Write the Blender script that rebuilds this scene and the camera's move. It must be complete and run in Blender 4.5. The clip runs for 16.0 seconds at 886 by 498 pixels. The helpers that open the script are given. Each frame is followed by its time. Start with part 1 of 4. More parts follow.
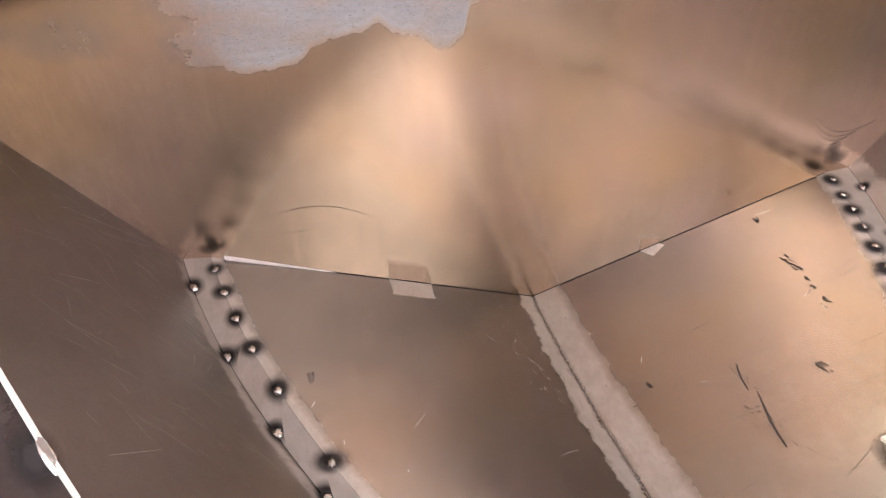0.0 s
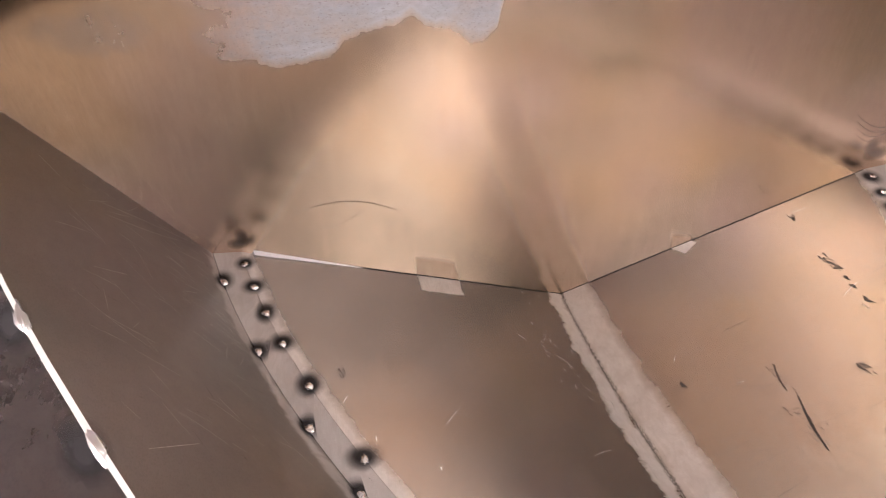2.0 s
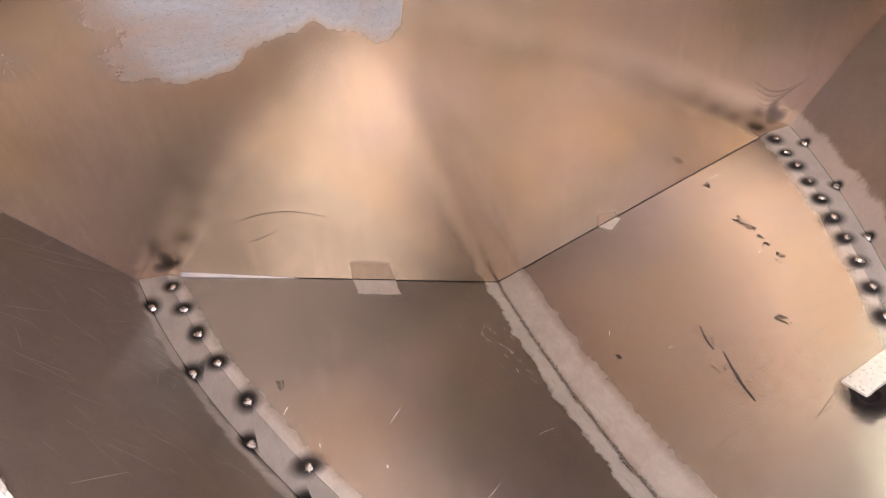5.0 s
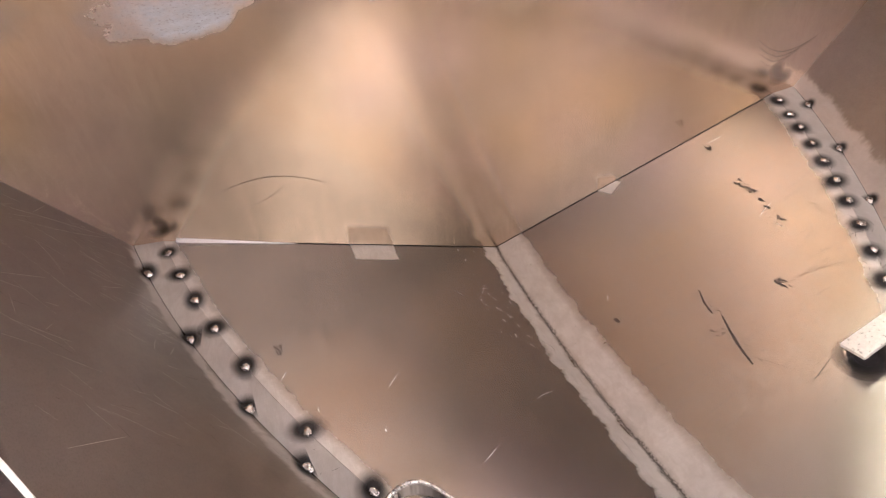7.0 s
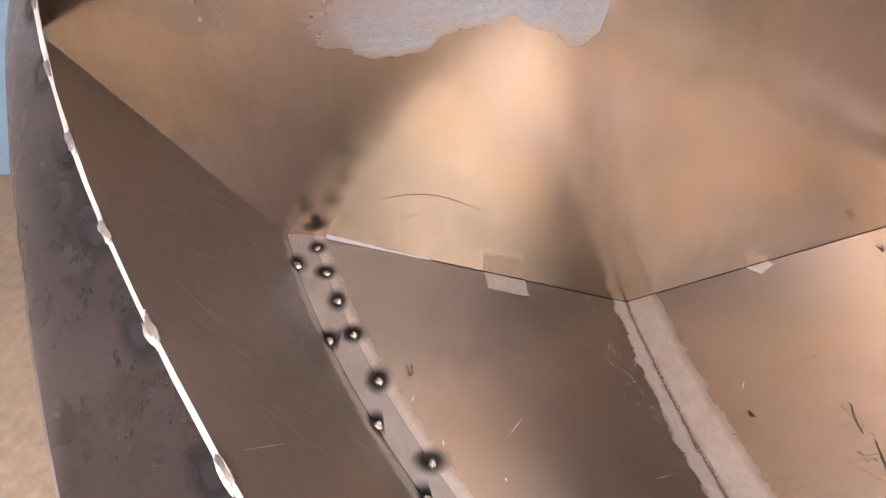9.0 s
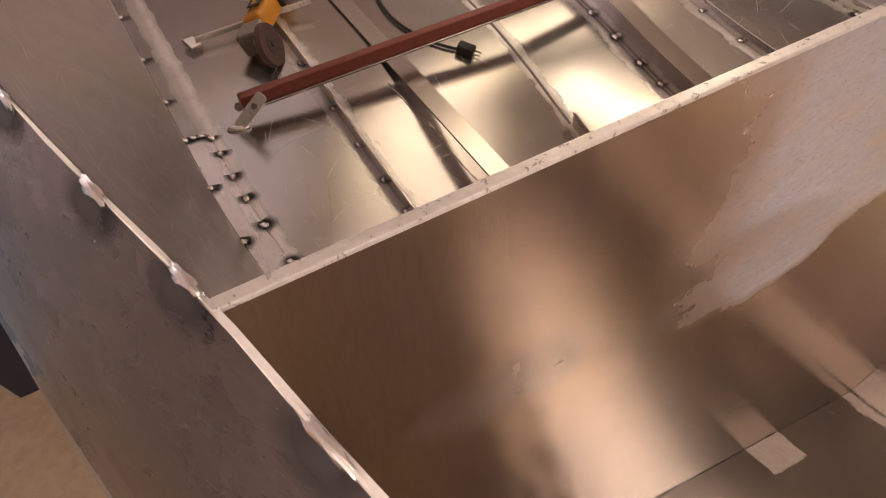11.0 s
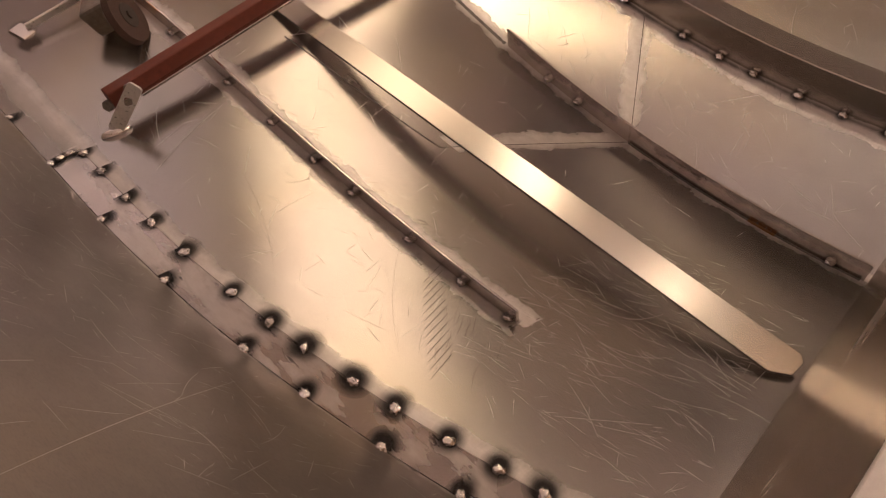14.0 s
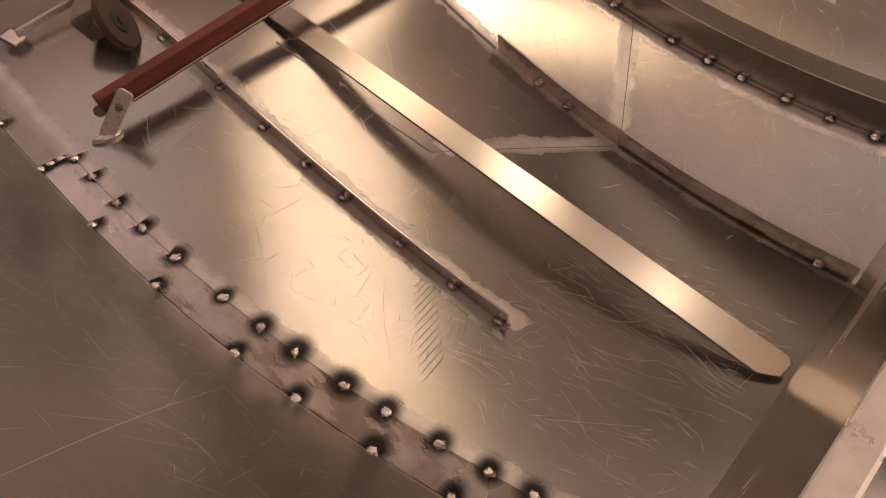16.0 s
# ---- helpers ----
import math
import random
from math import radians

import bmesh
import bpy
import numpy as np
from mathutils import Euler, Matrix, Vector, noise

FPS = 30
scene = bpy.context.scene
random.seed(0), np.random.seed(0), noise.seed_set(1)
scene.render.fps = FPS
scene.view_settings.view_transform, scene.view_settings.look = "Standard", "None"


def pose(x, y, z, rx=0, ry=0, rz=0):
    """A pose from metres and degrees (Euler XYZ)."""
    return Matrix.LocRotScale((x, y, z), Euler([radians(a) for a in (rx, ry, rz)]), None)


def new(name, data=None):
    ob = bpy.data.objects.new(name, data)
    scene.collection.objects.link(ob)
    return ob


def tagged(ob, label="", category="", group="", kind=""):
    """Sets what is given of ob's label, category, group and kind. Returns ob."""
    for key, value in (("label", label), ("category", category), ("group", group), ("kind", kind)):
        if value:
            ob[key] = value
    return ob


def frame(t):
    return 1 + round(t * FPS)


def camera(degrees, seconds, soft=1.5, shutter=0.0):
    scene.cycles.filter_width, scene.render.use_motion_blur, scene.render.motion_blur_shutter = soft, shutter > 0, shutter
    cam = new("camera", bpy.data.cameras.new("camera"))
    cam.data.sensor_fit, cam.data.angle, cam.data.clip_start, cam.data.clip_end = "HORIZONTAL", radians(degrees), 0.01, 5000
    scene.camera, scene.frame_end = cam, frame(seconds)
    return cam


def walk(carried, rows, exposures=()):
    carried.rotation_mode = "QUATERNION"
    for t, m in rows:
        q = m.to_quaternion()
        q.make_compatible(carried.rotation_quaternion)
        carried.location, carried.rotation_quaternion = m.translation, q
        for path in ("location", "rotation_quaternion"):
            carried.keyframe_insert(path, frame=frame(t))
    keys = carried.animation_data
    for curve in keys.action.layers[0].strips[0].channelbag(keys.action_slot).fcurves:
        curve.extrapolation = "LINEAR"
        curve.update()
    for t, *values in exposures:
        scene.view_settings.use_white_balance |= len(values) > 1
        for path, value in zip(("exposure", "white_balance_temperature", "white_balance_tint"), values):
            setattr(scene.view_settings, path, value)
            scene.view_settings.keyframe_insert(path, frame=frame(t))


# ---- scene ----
cam = camera(69.3, 16.0, soft=1.1, shutter=0.0)
PATH = [
    (0, -0.3795, -1.0113, 1.0001, 51.14, 1.46, -11.16),
    (0.5, -0.3894, -1.0109, 0.9970, 51.92, 1.84, -11.33),
    (1, -0.4023, -1.0048, 0.9960, 51.18, 1.94, -9.04),
    (1.5, -0.4084, -0.9955, 1.0016, 51.86, 1.26, -8.63),
    (2, -0.4011, -1.0003, 0.9917, 50.96, 2.16, -9.72),
    (2.5, -0.4014, -0.9962, 0.9982, 51.98, 1.92, -9.74),
    (3, -0.4041, -1.0008, 0.9981, 52.17, 1.57, -9.39),
    (3.5, -0.4016, -1.0082, 0.9908, 51.84, 2.08, -9.42),
    (4, -0.3976, -1.0082, 0.9841, 50.13, 2.49, -9.73),
    (4.2, -0.3830, -1.0148, 0.9916, 52.27, 2.84, -13.36),
    (6.3, -0.3620, -1.0208, 0.9801, 48.05, 4.06, -18.34),
    (6.5, -0.3619, -1.0169, 0.9800, 48.29, 3.89, -18.03),
    (7, -0.3633, -1.0141, 0.9801, 47.65, 4.24, -17.20),
    (7.5, -0.3678, -1.0105, 0.9779, 47.54, 4.17, -16.83),
    (8, -0.3745, -1.0134, 0.9809, 48.90, 3.45, -16.31),
    (8.5, -0.3850, -1.0096, 0.9828, 49.36, 2.73, -12.76),
    (9, -0.4586, -0.9526, 1.0259, 48.49, 0.45, -3.82),
    (9.2, -0.5044, -0.8954, 1.0226, 48.18, 2.46, -7.49),
    (9.4, -0.5571, -0.8412, 1.0491, 47.77, -1.06, -12.96),
    (9.5, -0.6059, -0.7900, 1.0609, 49.18, 0.99, -14.97),
    (9.6, -0.6672, -0.7317, 1.0887, 50.72, 1.05, -15.64),
    (9.7, -0.7170, -0.6921, 1.1140, 51.91, 0.45, -16.91),
    (11.8, -0.9169, -0.0047, 1.0053, 42.10, 2.45, -35.99),
    (12, -0.9132, 0.0079, 1.0108, 43.90, 1.67, -37.08),
    (12.5, -0.8753, 0.0021, 0.9882, 40.28, 4.58, -43.37),
    (13, -0.8699, 0.0160, 0.9796, 38.52, 4.56, -43.04),
    (13.5, -0.8602, 0.0211, 0.9724, 36.48, 5.47, -44.39),
    (14, -0.8566, 0.0172, 0.9677, 36.78, 6.21, -45.45),
    (14.5, -0.8561, 0.0125, 0.9695, 37.02, 6.28, -45.92),
    (15, -0.8609, 0.0089, 0.9633, 36.66, 6.05, -45.56),
    (15.5, -0.8615, 0.0084, 0.9618, 36.32, 6.06, -45.48),
    (16, -0.8542, 0.0121, 0.9717, 37.03, 5.95, -45.98),
]
walk(cam, [(r[0], pose(*r[1:])) for r in PATH], exposures=[(0.0, 2.46, 4900, 8), (4.2, 2.52, 4900, 8), (6.3, 2.48, 4900, 8), (8.5, 2.50, 4900, 8), (9.5, 2.62, 4900, 8), (9.7, 2.58, 4900, 8), (11.8, 1.96, 6350, 21), (16.0, 1.96, 6350, 21)])

# ---- world and light ----
W = 0.65  # metres per hull unit (half beam at the chine, at the bulkhead)
FLOOR_Z, CEIL_Z = -0.55, 2.10

world = bpy.data.worlds.new("workshop_world")
world.use_nodes = True
world.node_tree.nodes["Background"].inputs[0].default_value = (1.0, 0.85, 0.7, 1)
world.node_tree.nodes["Background"].inputs[1].default_value = 0.02
scene.world = world


WARM, AMBER, PALE, YELLOW = (1.0, 0.76, 0.56), (1.0, 0.67, 0.39), (1.0, 0.79, 0.68), (1.0, 0.79, 0.49)
# Out of view: some placed from highlights in the plates, others added as fill.
LAMPS = [  # x, y, half sizes in metres, radiance, colour
    (1.04, 1.79, 0.59, 0.22, 1.10, (1.0, 0.755, 0.44)),
    (0.87, 0.93, 0.11, 0.11, 5.0, YELLOW),
    (0.92, 0.02, 0.09, 0.09, 2.6, YELLOW),
    (1.30, -2.00, 0.66, 0.38, 1.22, (1.0, 0.735, 0.50)),
    (0.86, -0.90, 0.16, 0.22, 1.0, AMBER),
    (-0.06, -1.42, 0.56, 0.28, 0.44, WARM),
    (-2.7, -2.3, 0.50, 1.00, 5.6, WARM),
    (-2.7, 3.6, 0.50, 1.00, 2.4, PALE),
    (3.1, -0.6, 0.30, 0.80, 3.0, WARM),
    (2.8, 4.0, 0.50, 1.00, 1.3, WARM),
    # Dim panels added to lift dark reflections in the plates.
    (-0.30, 2.45, 0.62, 0.45, 0.13, PALE),
    (0.50, 0.28, 0.50, 0.22, 0.10, PALE),
    (1.7, -3.15, 1.80, 0.30, 0.50, PALE),
]

# ---- materials ----


class Nodes:
    """Short hand for building one node material."""

    def __init__(self, name):
        self.mat = bpy.data.materials.new(name)
        self.mat.use_nodes = True
        self.t = self.mat.node_tree
        self.bsdf = self.t.nodes["Principled BSDF"]
        self.out = self.t.nodes["Material Output"]

    def add(self, kind, **values):
        n = self.t.nodes.new(kind)
        for k, v in values.items():
            if k in n.inputs:
                n.inputs[k].default_value = v
        return n

    def link(self, a, b):
        self.t.links.new(a, b)

    def coords(self, scale=(1, 1, 1), rot=(0, 0, 0)):
        c, m = self.add("ShaderNodeTexCoord"), self.add("ShaderNodeMapping")
        m.inputs["Scale"].default_value = scale
        m.inputs["Rotation"].default_value = rot
        self.link(c.outputs["Object"], m.inputs["Vector"])
        return m.outputs["Vector"]

    def noise(self, vec, scale, detail=4.0, rough=0.55):
        n = self.add("ShaderNodeTexNoise")
        n.inputs["Scale"].default_value, n.inputs["Detail"].default_value = scale, detail
        n.inputs["Roughness"].default_value = rough
        self.link(vec, n.inputs["Vector"])
        return n.outputs["Fac"]

    def ramp(self, fac, stops):
        r = self.add("ShaderNodeValToRGB")
        e = r.color_ramp.elements
        while len(e) < len(stops):
            e.new(0.5)
        for el, (p, c) in zip(e, stops):
            el.position = p
            el.color = c if len(c) == 4 else (*c, 1)
        self.link(fac, r.inputs["Fac"])
        return r.outputs["Color"]

    def mixc(self, fac, a, b, mode="MIX"):
        m = self.add("ShaderNodeMix")
        m.data_type, m.blend_type = "RGBA", mode
        for s, v in ((m.inputs[0], fac), (m.inputs[6], a), (m.inputs[7], b)):
            if isinstance(v, (int, float)):
                s.default_value = v
            elif isinstance(v, tuple):
                s.default_value = (*v, 1) if len(v) == 3 else v
            else:
                self.link(v, s)
        return m.outputs[2]

    def math(self, op, a, b=0.0, clamp=False):
        m = self.add("ShaderNodeMath")
        m.operation, m.use_clamp = op, clamp
        for s, v in ((m.inputs[0], a), (m.inputs[1], b)):
            if isinstance(v, (int, float)):
                s.default_value = v
            else:
                self.link(v, s)
        return m.outputs[0]

    def bump(self, height, strength, dist=0.001):
        b = self.add("ShaderNodeBump")
        b.inputs["Strength"].default_value, b.inputs["Distance"].default_value = strength, dist
        self.link(height, b.inputs["Height"])
        self.link(b.outputs["Normal"], self.bsdf.inputs["Normal"])

    def set(self, **kw):
        for k, v in kw.items():
            s = self.bsdf.inputs[k.replace("_", " ")]
            if isinstance(v, (int, float, tuple)):
                s.default_value = (*v, 1) if isinstance(v, tuple) and len(v) == 3 else v
            else:
                self.link(v, s)
        return self


def g(v):
    return (v, v, v)


def aluminium(name, base=(0.62, 0.56, 0.50), rough=(0.16, 0.34), grain=(1, 1, 1), bump=0.12, dull=0.0, vary=0.28, smear=0.35, tone=0.7, mott=0.22, micro_dark=0.22):
    """Mill-finish aluminium sheet: smears, fine rolling grain and faint dents."""
    n = Nodes(name)
    v = n.coords()
    cloud = n.noise(v, 3.1, 5, 0.6)
    streak = n.noise(n.coords((grain[0] * 6, grain[1] * 6, grain[2] * 6)), 9, 6, 0.7)
    fine = n.noise(n.coords((grain[0] * 60, grain[1] * 60, grain[2] * 60)), 12, 3, 0.6)
    dark = tuple(c * (1 - vary) for c in base)
    col = n.mixc(n.ramp(cloud, [(0.35, g(0)), (0.7, g(1))]), dark, base)
    hue = n.noise(v, 1.9, 2, 0.5)
    col = n.mixc(n.ramp(hue, [(0.44, g(0)), (0.62, g(tone))]), col, (base[0] * 1.04, base[1] * 0.93, base[2] * 0.78))
    hue2 = n.noise(n.coords((1, 1, 1), (0.4, 0.9, 0.3)), 2.6, 2, 0.5)
    col = n.mixc(n.ramp(hue2, [(0.46, g(0)), (0.64, g(tone))]), col, (base[0] * 0.93, base[1] * 0.885, base[2] * 0.96))
    col = n.mixc(n.math("MULTIPLY", n.ramp(streak, [(0.45, g(0)), (0.8, g(1))]), smear), col, tuple(c * 1.12 for c in base))
    dirt = n.noise(n.coords((1, 0.8, 1), (0.2, 0, 0.9)), 30, 7, 0.7)
    col = n.mixc(n.math("MULTIPLY", n.ramp(dirt, [(0.28, g(1)), (0.60, g(0))]), mott), col, tuple(c * 0.60 for c in base))
    micro = n.noise(n.coords((grain[0], grain[1] * 1.6, grain[2])), 620, 3, 0.75)
    col = n.mixc(n.math("MULTIPLY", n.ramp(micro, [(0.36, g(1)), (0.52, g(0))]), micro_dark), col, tuple(c * 0.55 for c in base))
    n.set(Base_Color=col, Metallic=1.0 - dull)
    r = n.math("ADD", n.math("MULTIPLY", streak, rough[1] - rough[0]), rough[0] - 0.04)
    r = n.math("ADD", r, n.math("MULTIPLY", cloud, 0.08))
    grime = n.noise(n.coords((1, 0.7, 1), (0, 0, 0.4)), 24, 7, 0.68)
    r = n.math("ADD", r, n.math("MULTIPLY", n.math("SUBTRACT", grime, 0.5), mott))
    n.set(Roughness=n.math("MAXIMUM", r, 0.12))
    dent = n.math("ADD", n.math("MULTIPLY", n.noise(v, 4.5, 2, 0.4), 6.0), n.math("MULTIPLY", fine, 0.25))
    n.bump(dent, bump, 0.001)
    return n


M = {}


def hull_coords(n):
    """x (absolute) and y in hull units, and the chine's x at that y."""
    c, sep = n.add("ShaderNodeTexCoord"), n.add("ShaderNodeSeparateXYZ")
    n.link(c.outputs["Object"], sep.inputs[0])
    xs = n.math("DIVIDE", sep.outputs["X"], W)
    ax = n.math("ABSOLUTE", xs)
    y = n.math("DIVIDE", sep.outputs["Y"], W)
    neg = n.math("MINIMUM", y, 0.0)
    pos = n.math("MINIMUM", n.math("MAXIMUM", y, 0.0), 1.43)
    cx = n.math("ADD", n.math("MULTIPLY", neg, n.math("SUBTRACT", 0.253, n.math("MULTIPLY", neg, 0.1865))),
                n.math("MULTIPLY", pos, n.math("SUBTRACT", 0.294, n.math("MULTIPLY", pos, 0.1029))))
    return xs, ax, y, n.math("ADD", cx, 1.0)


def zone(n, d, half, rag, soft=0.024):
    """1 where |d| is under half, with a ragged edge; hull units."""
    e = n.math("SUBTRACT", n.math("ADD", rag, half), n.math("ABSOLUTE", d))
    return n.math("DIVIDE", e, soft, True)


def span(n, v, a, b, soft=0.01):
    """1 for v between a and b."""
    return n.math("MULTIPLY", n.math("DIVIDE", n.math("SUBTRACT", v, a), soft, True), n.math("DIVIDE", n.math("SUBTRACT", b, v), soft, True), True)


def scour(n, mask, heat=None):
    """Turn the masked parts of a plate into disc-scoured metal, and the heat mask into smoke-dark oxide."""
    lines = n.noise(n.coords((1, 16, 1), (0, 0, 0.6)), 80, 3, 0.7)
    lines2 = n.noise(n.coords((14, 1, 1), (0, 0, 0.3)), 80, 3, 0.7)
    blot = n.noise(n.coords(), 17, 4, 0.6)
    ln = n.mixc(blot, lines, lines2)
    fresh = n.mixc(n.ramp(ln, [(0.3, g(0)), (0.7, g(1))]), (0.80, 0.775, 0.76), (0.97, 0.95, 0.94))
    fresh = n.mixc(n.math("MULTIPLY", n.ramp(blot, [(0.45, g(0)), (0.75, g(1))]), 0.5), fresh, (0.70, 0.665, 0.64))
    swirl = n.add("ShaderNodeTexNoise")
    swirl.inputs["Scale"].default_value, swirl.inputs["Detail"].default_value, swirl.inputs["Distortion"].default_value = 46, 5, 2.2
    n.link(n.coords((1, 0.35, 1), (0, 0, 0.35)), swirl.inputs["Vector"])
    fresh = n.mixc(n.math("MULTIPLY", n.ramp(swirl.outputs["Fac"], [(0.42, g(1)), (0.56, g(0))]), 0.16), fresh, (0.58, 0.535, 0.50))
    old = n.bsdf.inputs["Base Color"].links[0].from_socket
    oldr = n.bsdf.inputs["Roughness"].links[0].from_socket
    metal = n.bsdf.inputs["Metallic"].default_value
    col = n.mixc(mask, old, fresh)
    met = n.math("SUBTRACT", metal, n.math("MULTIPLY", mask, max(0.0, metal - 0.35)))
    ro = n.math("ADD", n.math("MULTIPLY", oldr, n.math("SUBTRACT", 1.0, mask)), n.math("MULTIPLY", mask, n.math("ADD", 0.34, n.math("MULTIPLY", blot, 0.16))))
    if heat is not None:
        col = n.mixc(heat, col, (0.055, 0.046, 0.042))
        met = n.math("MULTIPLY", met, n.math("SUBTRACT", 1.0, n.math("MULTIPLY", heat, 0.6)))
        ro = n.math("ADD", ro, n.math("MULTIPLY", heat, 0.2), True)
    n.set(Base_Color=col, Metallic=met, Roughness=ro)
    oldh = n.bsdf.inputs["Normal"].links[0].from_node.inputs["Height"].links[0].from_socket
    n.bump(n.math("ADD", oldh, n.math("MULTIPLY", n.math("MULTIPLY", ln, mask), 0.8)), 0.14, 0.001)


def ragged(n, amount):
    a = n.math("MULTIPLY", n.math("SUBTRACT", n.noise(n.coords(), 22, 3, 0.6), 0.5), amount)
    b = n.math("MULTIPLY", n.math("SUBTRACT", n.noise(n.coords((1, 5, 1), (0, 0, 0.7)), 90, 3, 0.6), 0.5), amount * 0.30)
    return n.math("ADD", a, b)


def bottom_material():
    n = aluminium("aluminium_bottom_plate", (0.525, 0.51, 0.495), (0.17, 0.30), grain=(1, 0.12, 1), dull=0.12, mott=0.06)
    xs, ax, y, cx = hull_coords(n)
    rag, rag2 = ragged(n, 0.035), ragged(n, 0.06)
    fore, aft = n.math("LESS_THAN", y, 0.0), n.math("GREATER_THAN", y, 0.0)
    zones = [
        zone(n, n.math("SUBTRACT", n.math("SUBTRACT", cx, ax), 0.0), 0.042, rag),
        n.math("MULTIPLY", n.math("MAXIMUM", zone(n, n.math("ADD", xs, 0.028), 0.030, rag2, 0.012), zone(n, n.math("SUBTRACT", xs, 0.043), 0.058, rag, 0.03)), fore),
        n.math("MULTIPLY", zone(n, xs, 0.038, rag2), n.math("MULTIPLY", aft, n.math("LESS_THAN", y, 2.4))),
        n.math("MULTIPLY", zone(n, n.math("SUBTRACT", ax, 0.788), 0.050, rag2, 0.025), n.math("GREATER_THAN", n.math("ADD", y, n.math("MULTIPLY", rag2, 2.2)), 0.49)),
        n.math("MULTIPLY", zone(n, n.math("SUBTRACT", xs, 0.372), 0.036, rag2), n.math("GREATER_THAN", y, 0.03)),
        # cross seams in a V
        n.math("MULTIPLY", zone(n, n.math("SUBTRACT", n.math("SUBTRACT", n.math("MULTIPLY", y, 0.857), 0.630 + 0.012), n.math("MULTIPLY", ax, 0.514)), 0.040, rag2),
               n.math("MULTIPLY", n.math("LESS_THAN", ax, 0.47), aft)),
        # cleaned spots at the foot of the bulkhead
        n.math("MULTIPLY", span(n, n.math("ADD", xs, n.math("MULTIPLY", rag, 0.5)), -0.49, -0.352, 0.006), span(n, n.math("ADD", y, n.math("MULTIPLY", rag, 0.6)), -0.088, -0.001, 0.006)),
        n.math("MULTIPLY", span(n, n.math("ADD", xs, n.math("MULTIPLY", y, 0.5)), 0.37, 0.44, 0.006), span(n, n.math("ADD", y, n.math("MULTIPLY", n.math("SUBTRACT", 0.44, xs), 0.6)), -0.030, 0.039, 0.006)),
    ]
    mask = zones[0]
    for z in zones[1:]:
        mask = n.math("MAXIMUM", mask, z)
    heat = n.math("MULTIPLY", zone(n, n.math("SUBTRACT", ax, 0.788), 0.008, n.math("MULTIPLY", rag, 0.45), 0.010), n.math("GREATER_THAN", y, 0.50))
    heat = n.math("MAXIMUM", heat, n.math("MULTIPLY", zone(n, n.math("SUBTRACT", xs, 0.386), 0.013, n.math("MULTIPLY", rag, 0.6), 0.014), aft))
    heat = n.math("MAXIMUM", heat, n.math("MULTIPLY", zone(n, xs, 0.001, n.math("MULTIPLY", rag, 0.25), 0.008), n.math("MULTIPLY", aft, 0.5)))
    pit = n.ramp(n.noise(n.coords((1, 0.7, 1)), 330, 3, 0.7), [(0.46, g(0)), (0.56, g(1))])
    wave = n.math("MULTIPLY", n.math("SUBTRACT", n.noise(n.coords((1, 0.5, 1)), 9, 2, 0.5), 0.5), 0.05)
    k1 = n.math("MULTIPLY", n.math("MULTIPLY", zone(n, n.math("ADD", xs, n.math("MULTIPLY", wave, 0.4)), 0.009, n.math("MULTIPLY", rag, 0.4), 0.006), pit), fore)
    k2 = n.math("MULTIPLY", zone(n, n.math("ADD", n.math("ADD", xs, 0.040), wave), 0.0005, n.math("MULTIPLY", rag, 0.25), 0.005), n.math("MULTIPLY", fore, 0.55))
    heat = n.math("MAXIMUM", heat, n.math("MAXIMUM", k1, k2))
    thin = n.ramp(n.noise(n.coords((1, 0.5, 1)), 11, 4, 0.65), [(0.32, g(0.65)), (0.58, g(1))])
    mask = n.math("MULTIPLY", mask, n.math("MAXIMUM", n.math("MULTIPLY", fore, 0.92), thin))
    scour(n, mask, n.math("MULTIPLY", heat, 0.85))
    return n.mat


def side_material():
    # Same metal as the bottom; the darker base stands in for dimmer reflections.
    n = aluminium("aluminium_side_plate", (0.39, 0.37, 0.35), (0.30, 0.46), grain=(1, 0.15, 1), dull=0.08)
    xs, ax, y, cx = hull_coords(n)
    rag = ragged(n, 0.045)
    d = n.math("SUBTRACT", n.math("SUBTRACT", ax, cx), 0.0775)
    right = n.math("MULTIPLY", n.math("GREATER_THAN", xs, 0.0), 0.018)
    mask = n.math("MULTIPLY", zone(n, d, n.math("ADD", right, 0.016), rag, 0.010), n.math("LESS_THAN", y, 0.0))
    mask = n.math("MAXIMUM", mask, n.math("MULTIPLY", zone(n, d, 0.006, n.math("MULTIPLY", rag, 0.4), 0.006), n.math("GREATER_THAN", y, 0.0)))
    scour(n, n.math("MULTIPLY", mask, 0.45))
    return n.mat


def chine_material():
    n = aluminium("aluminium_chine_bar", (0.66, 0.62, 0.575), (0.16, 0.32), grain=(1, 0.4, 1), bump=0.8, dull=0.03, vary=0.4)
    xs, ax, y, cx = hull_coords(n)
    fore = n.math("LESS_THAN", y, 0.0)
    patch = n.ramp(n.noise(n.coords((1.6, 0.5, 1)), 19, 4, 0.6), [(0.44, g(0)), (0.58, g(1))])
    scour(n, n.math("MAXIMUM", n.math("MULTIPLY", fore, 0.85), n.math("MULTIPLY", patch, 0.55)))
    return n.mat


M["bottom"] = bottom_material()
M["side"] = side_material()
M["strip"] = chine_material()
# Sooty metal; the base is also darkened to stand in for dimmer reflections.
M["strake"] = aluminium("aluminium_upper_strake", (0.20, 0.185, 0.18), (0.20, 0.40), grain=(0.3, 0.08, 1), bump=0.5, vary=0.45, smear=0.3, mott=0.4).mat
M["bar"] = aluminium("aluminium_flat_bar", (0.64, 0.605, 0.57), (0.22, 0.27), grain=(1, 0.05, 1), bump=0.05, dull=0.03, vary=0.08, smear=0.06, tone=0.25, mott=0.06).mat
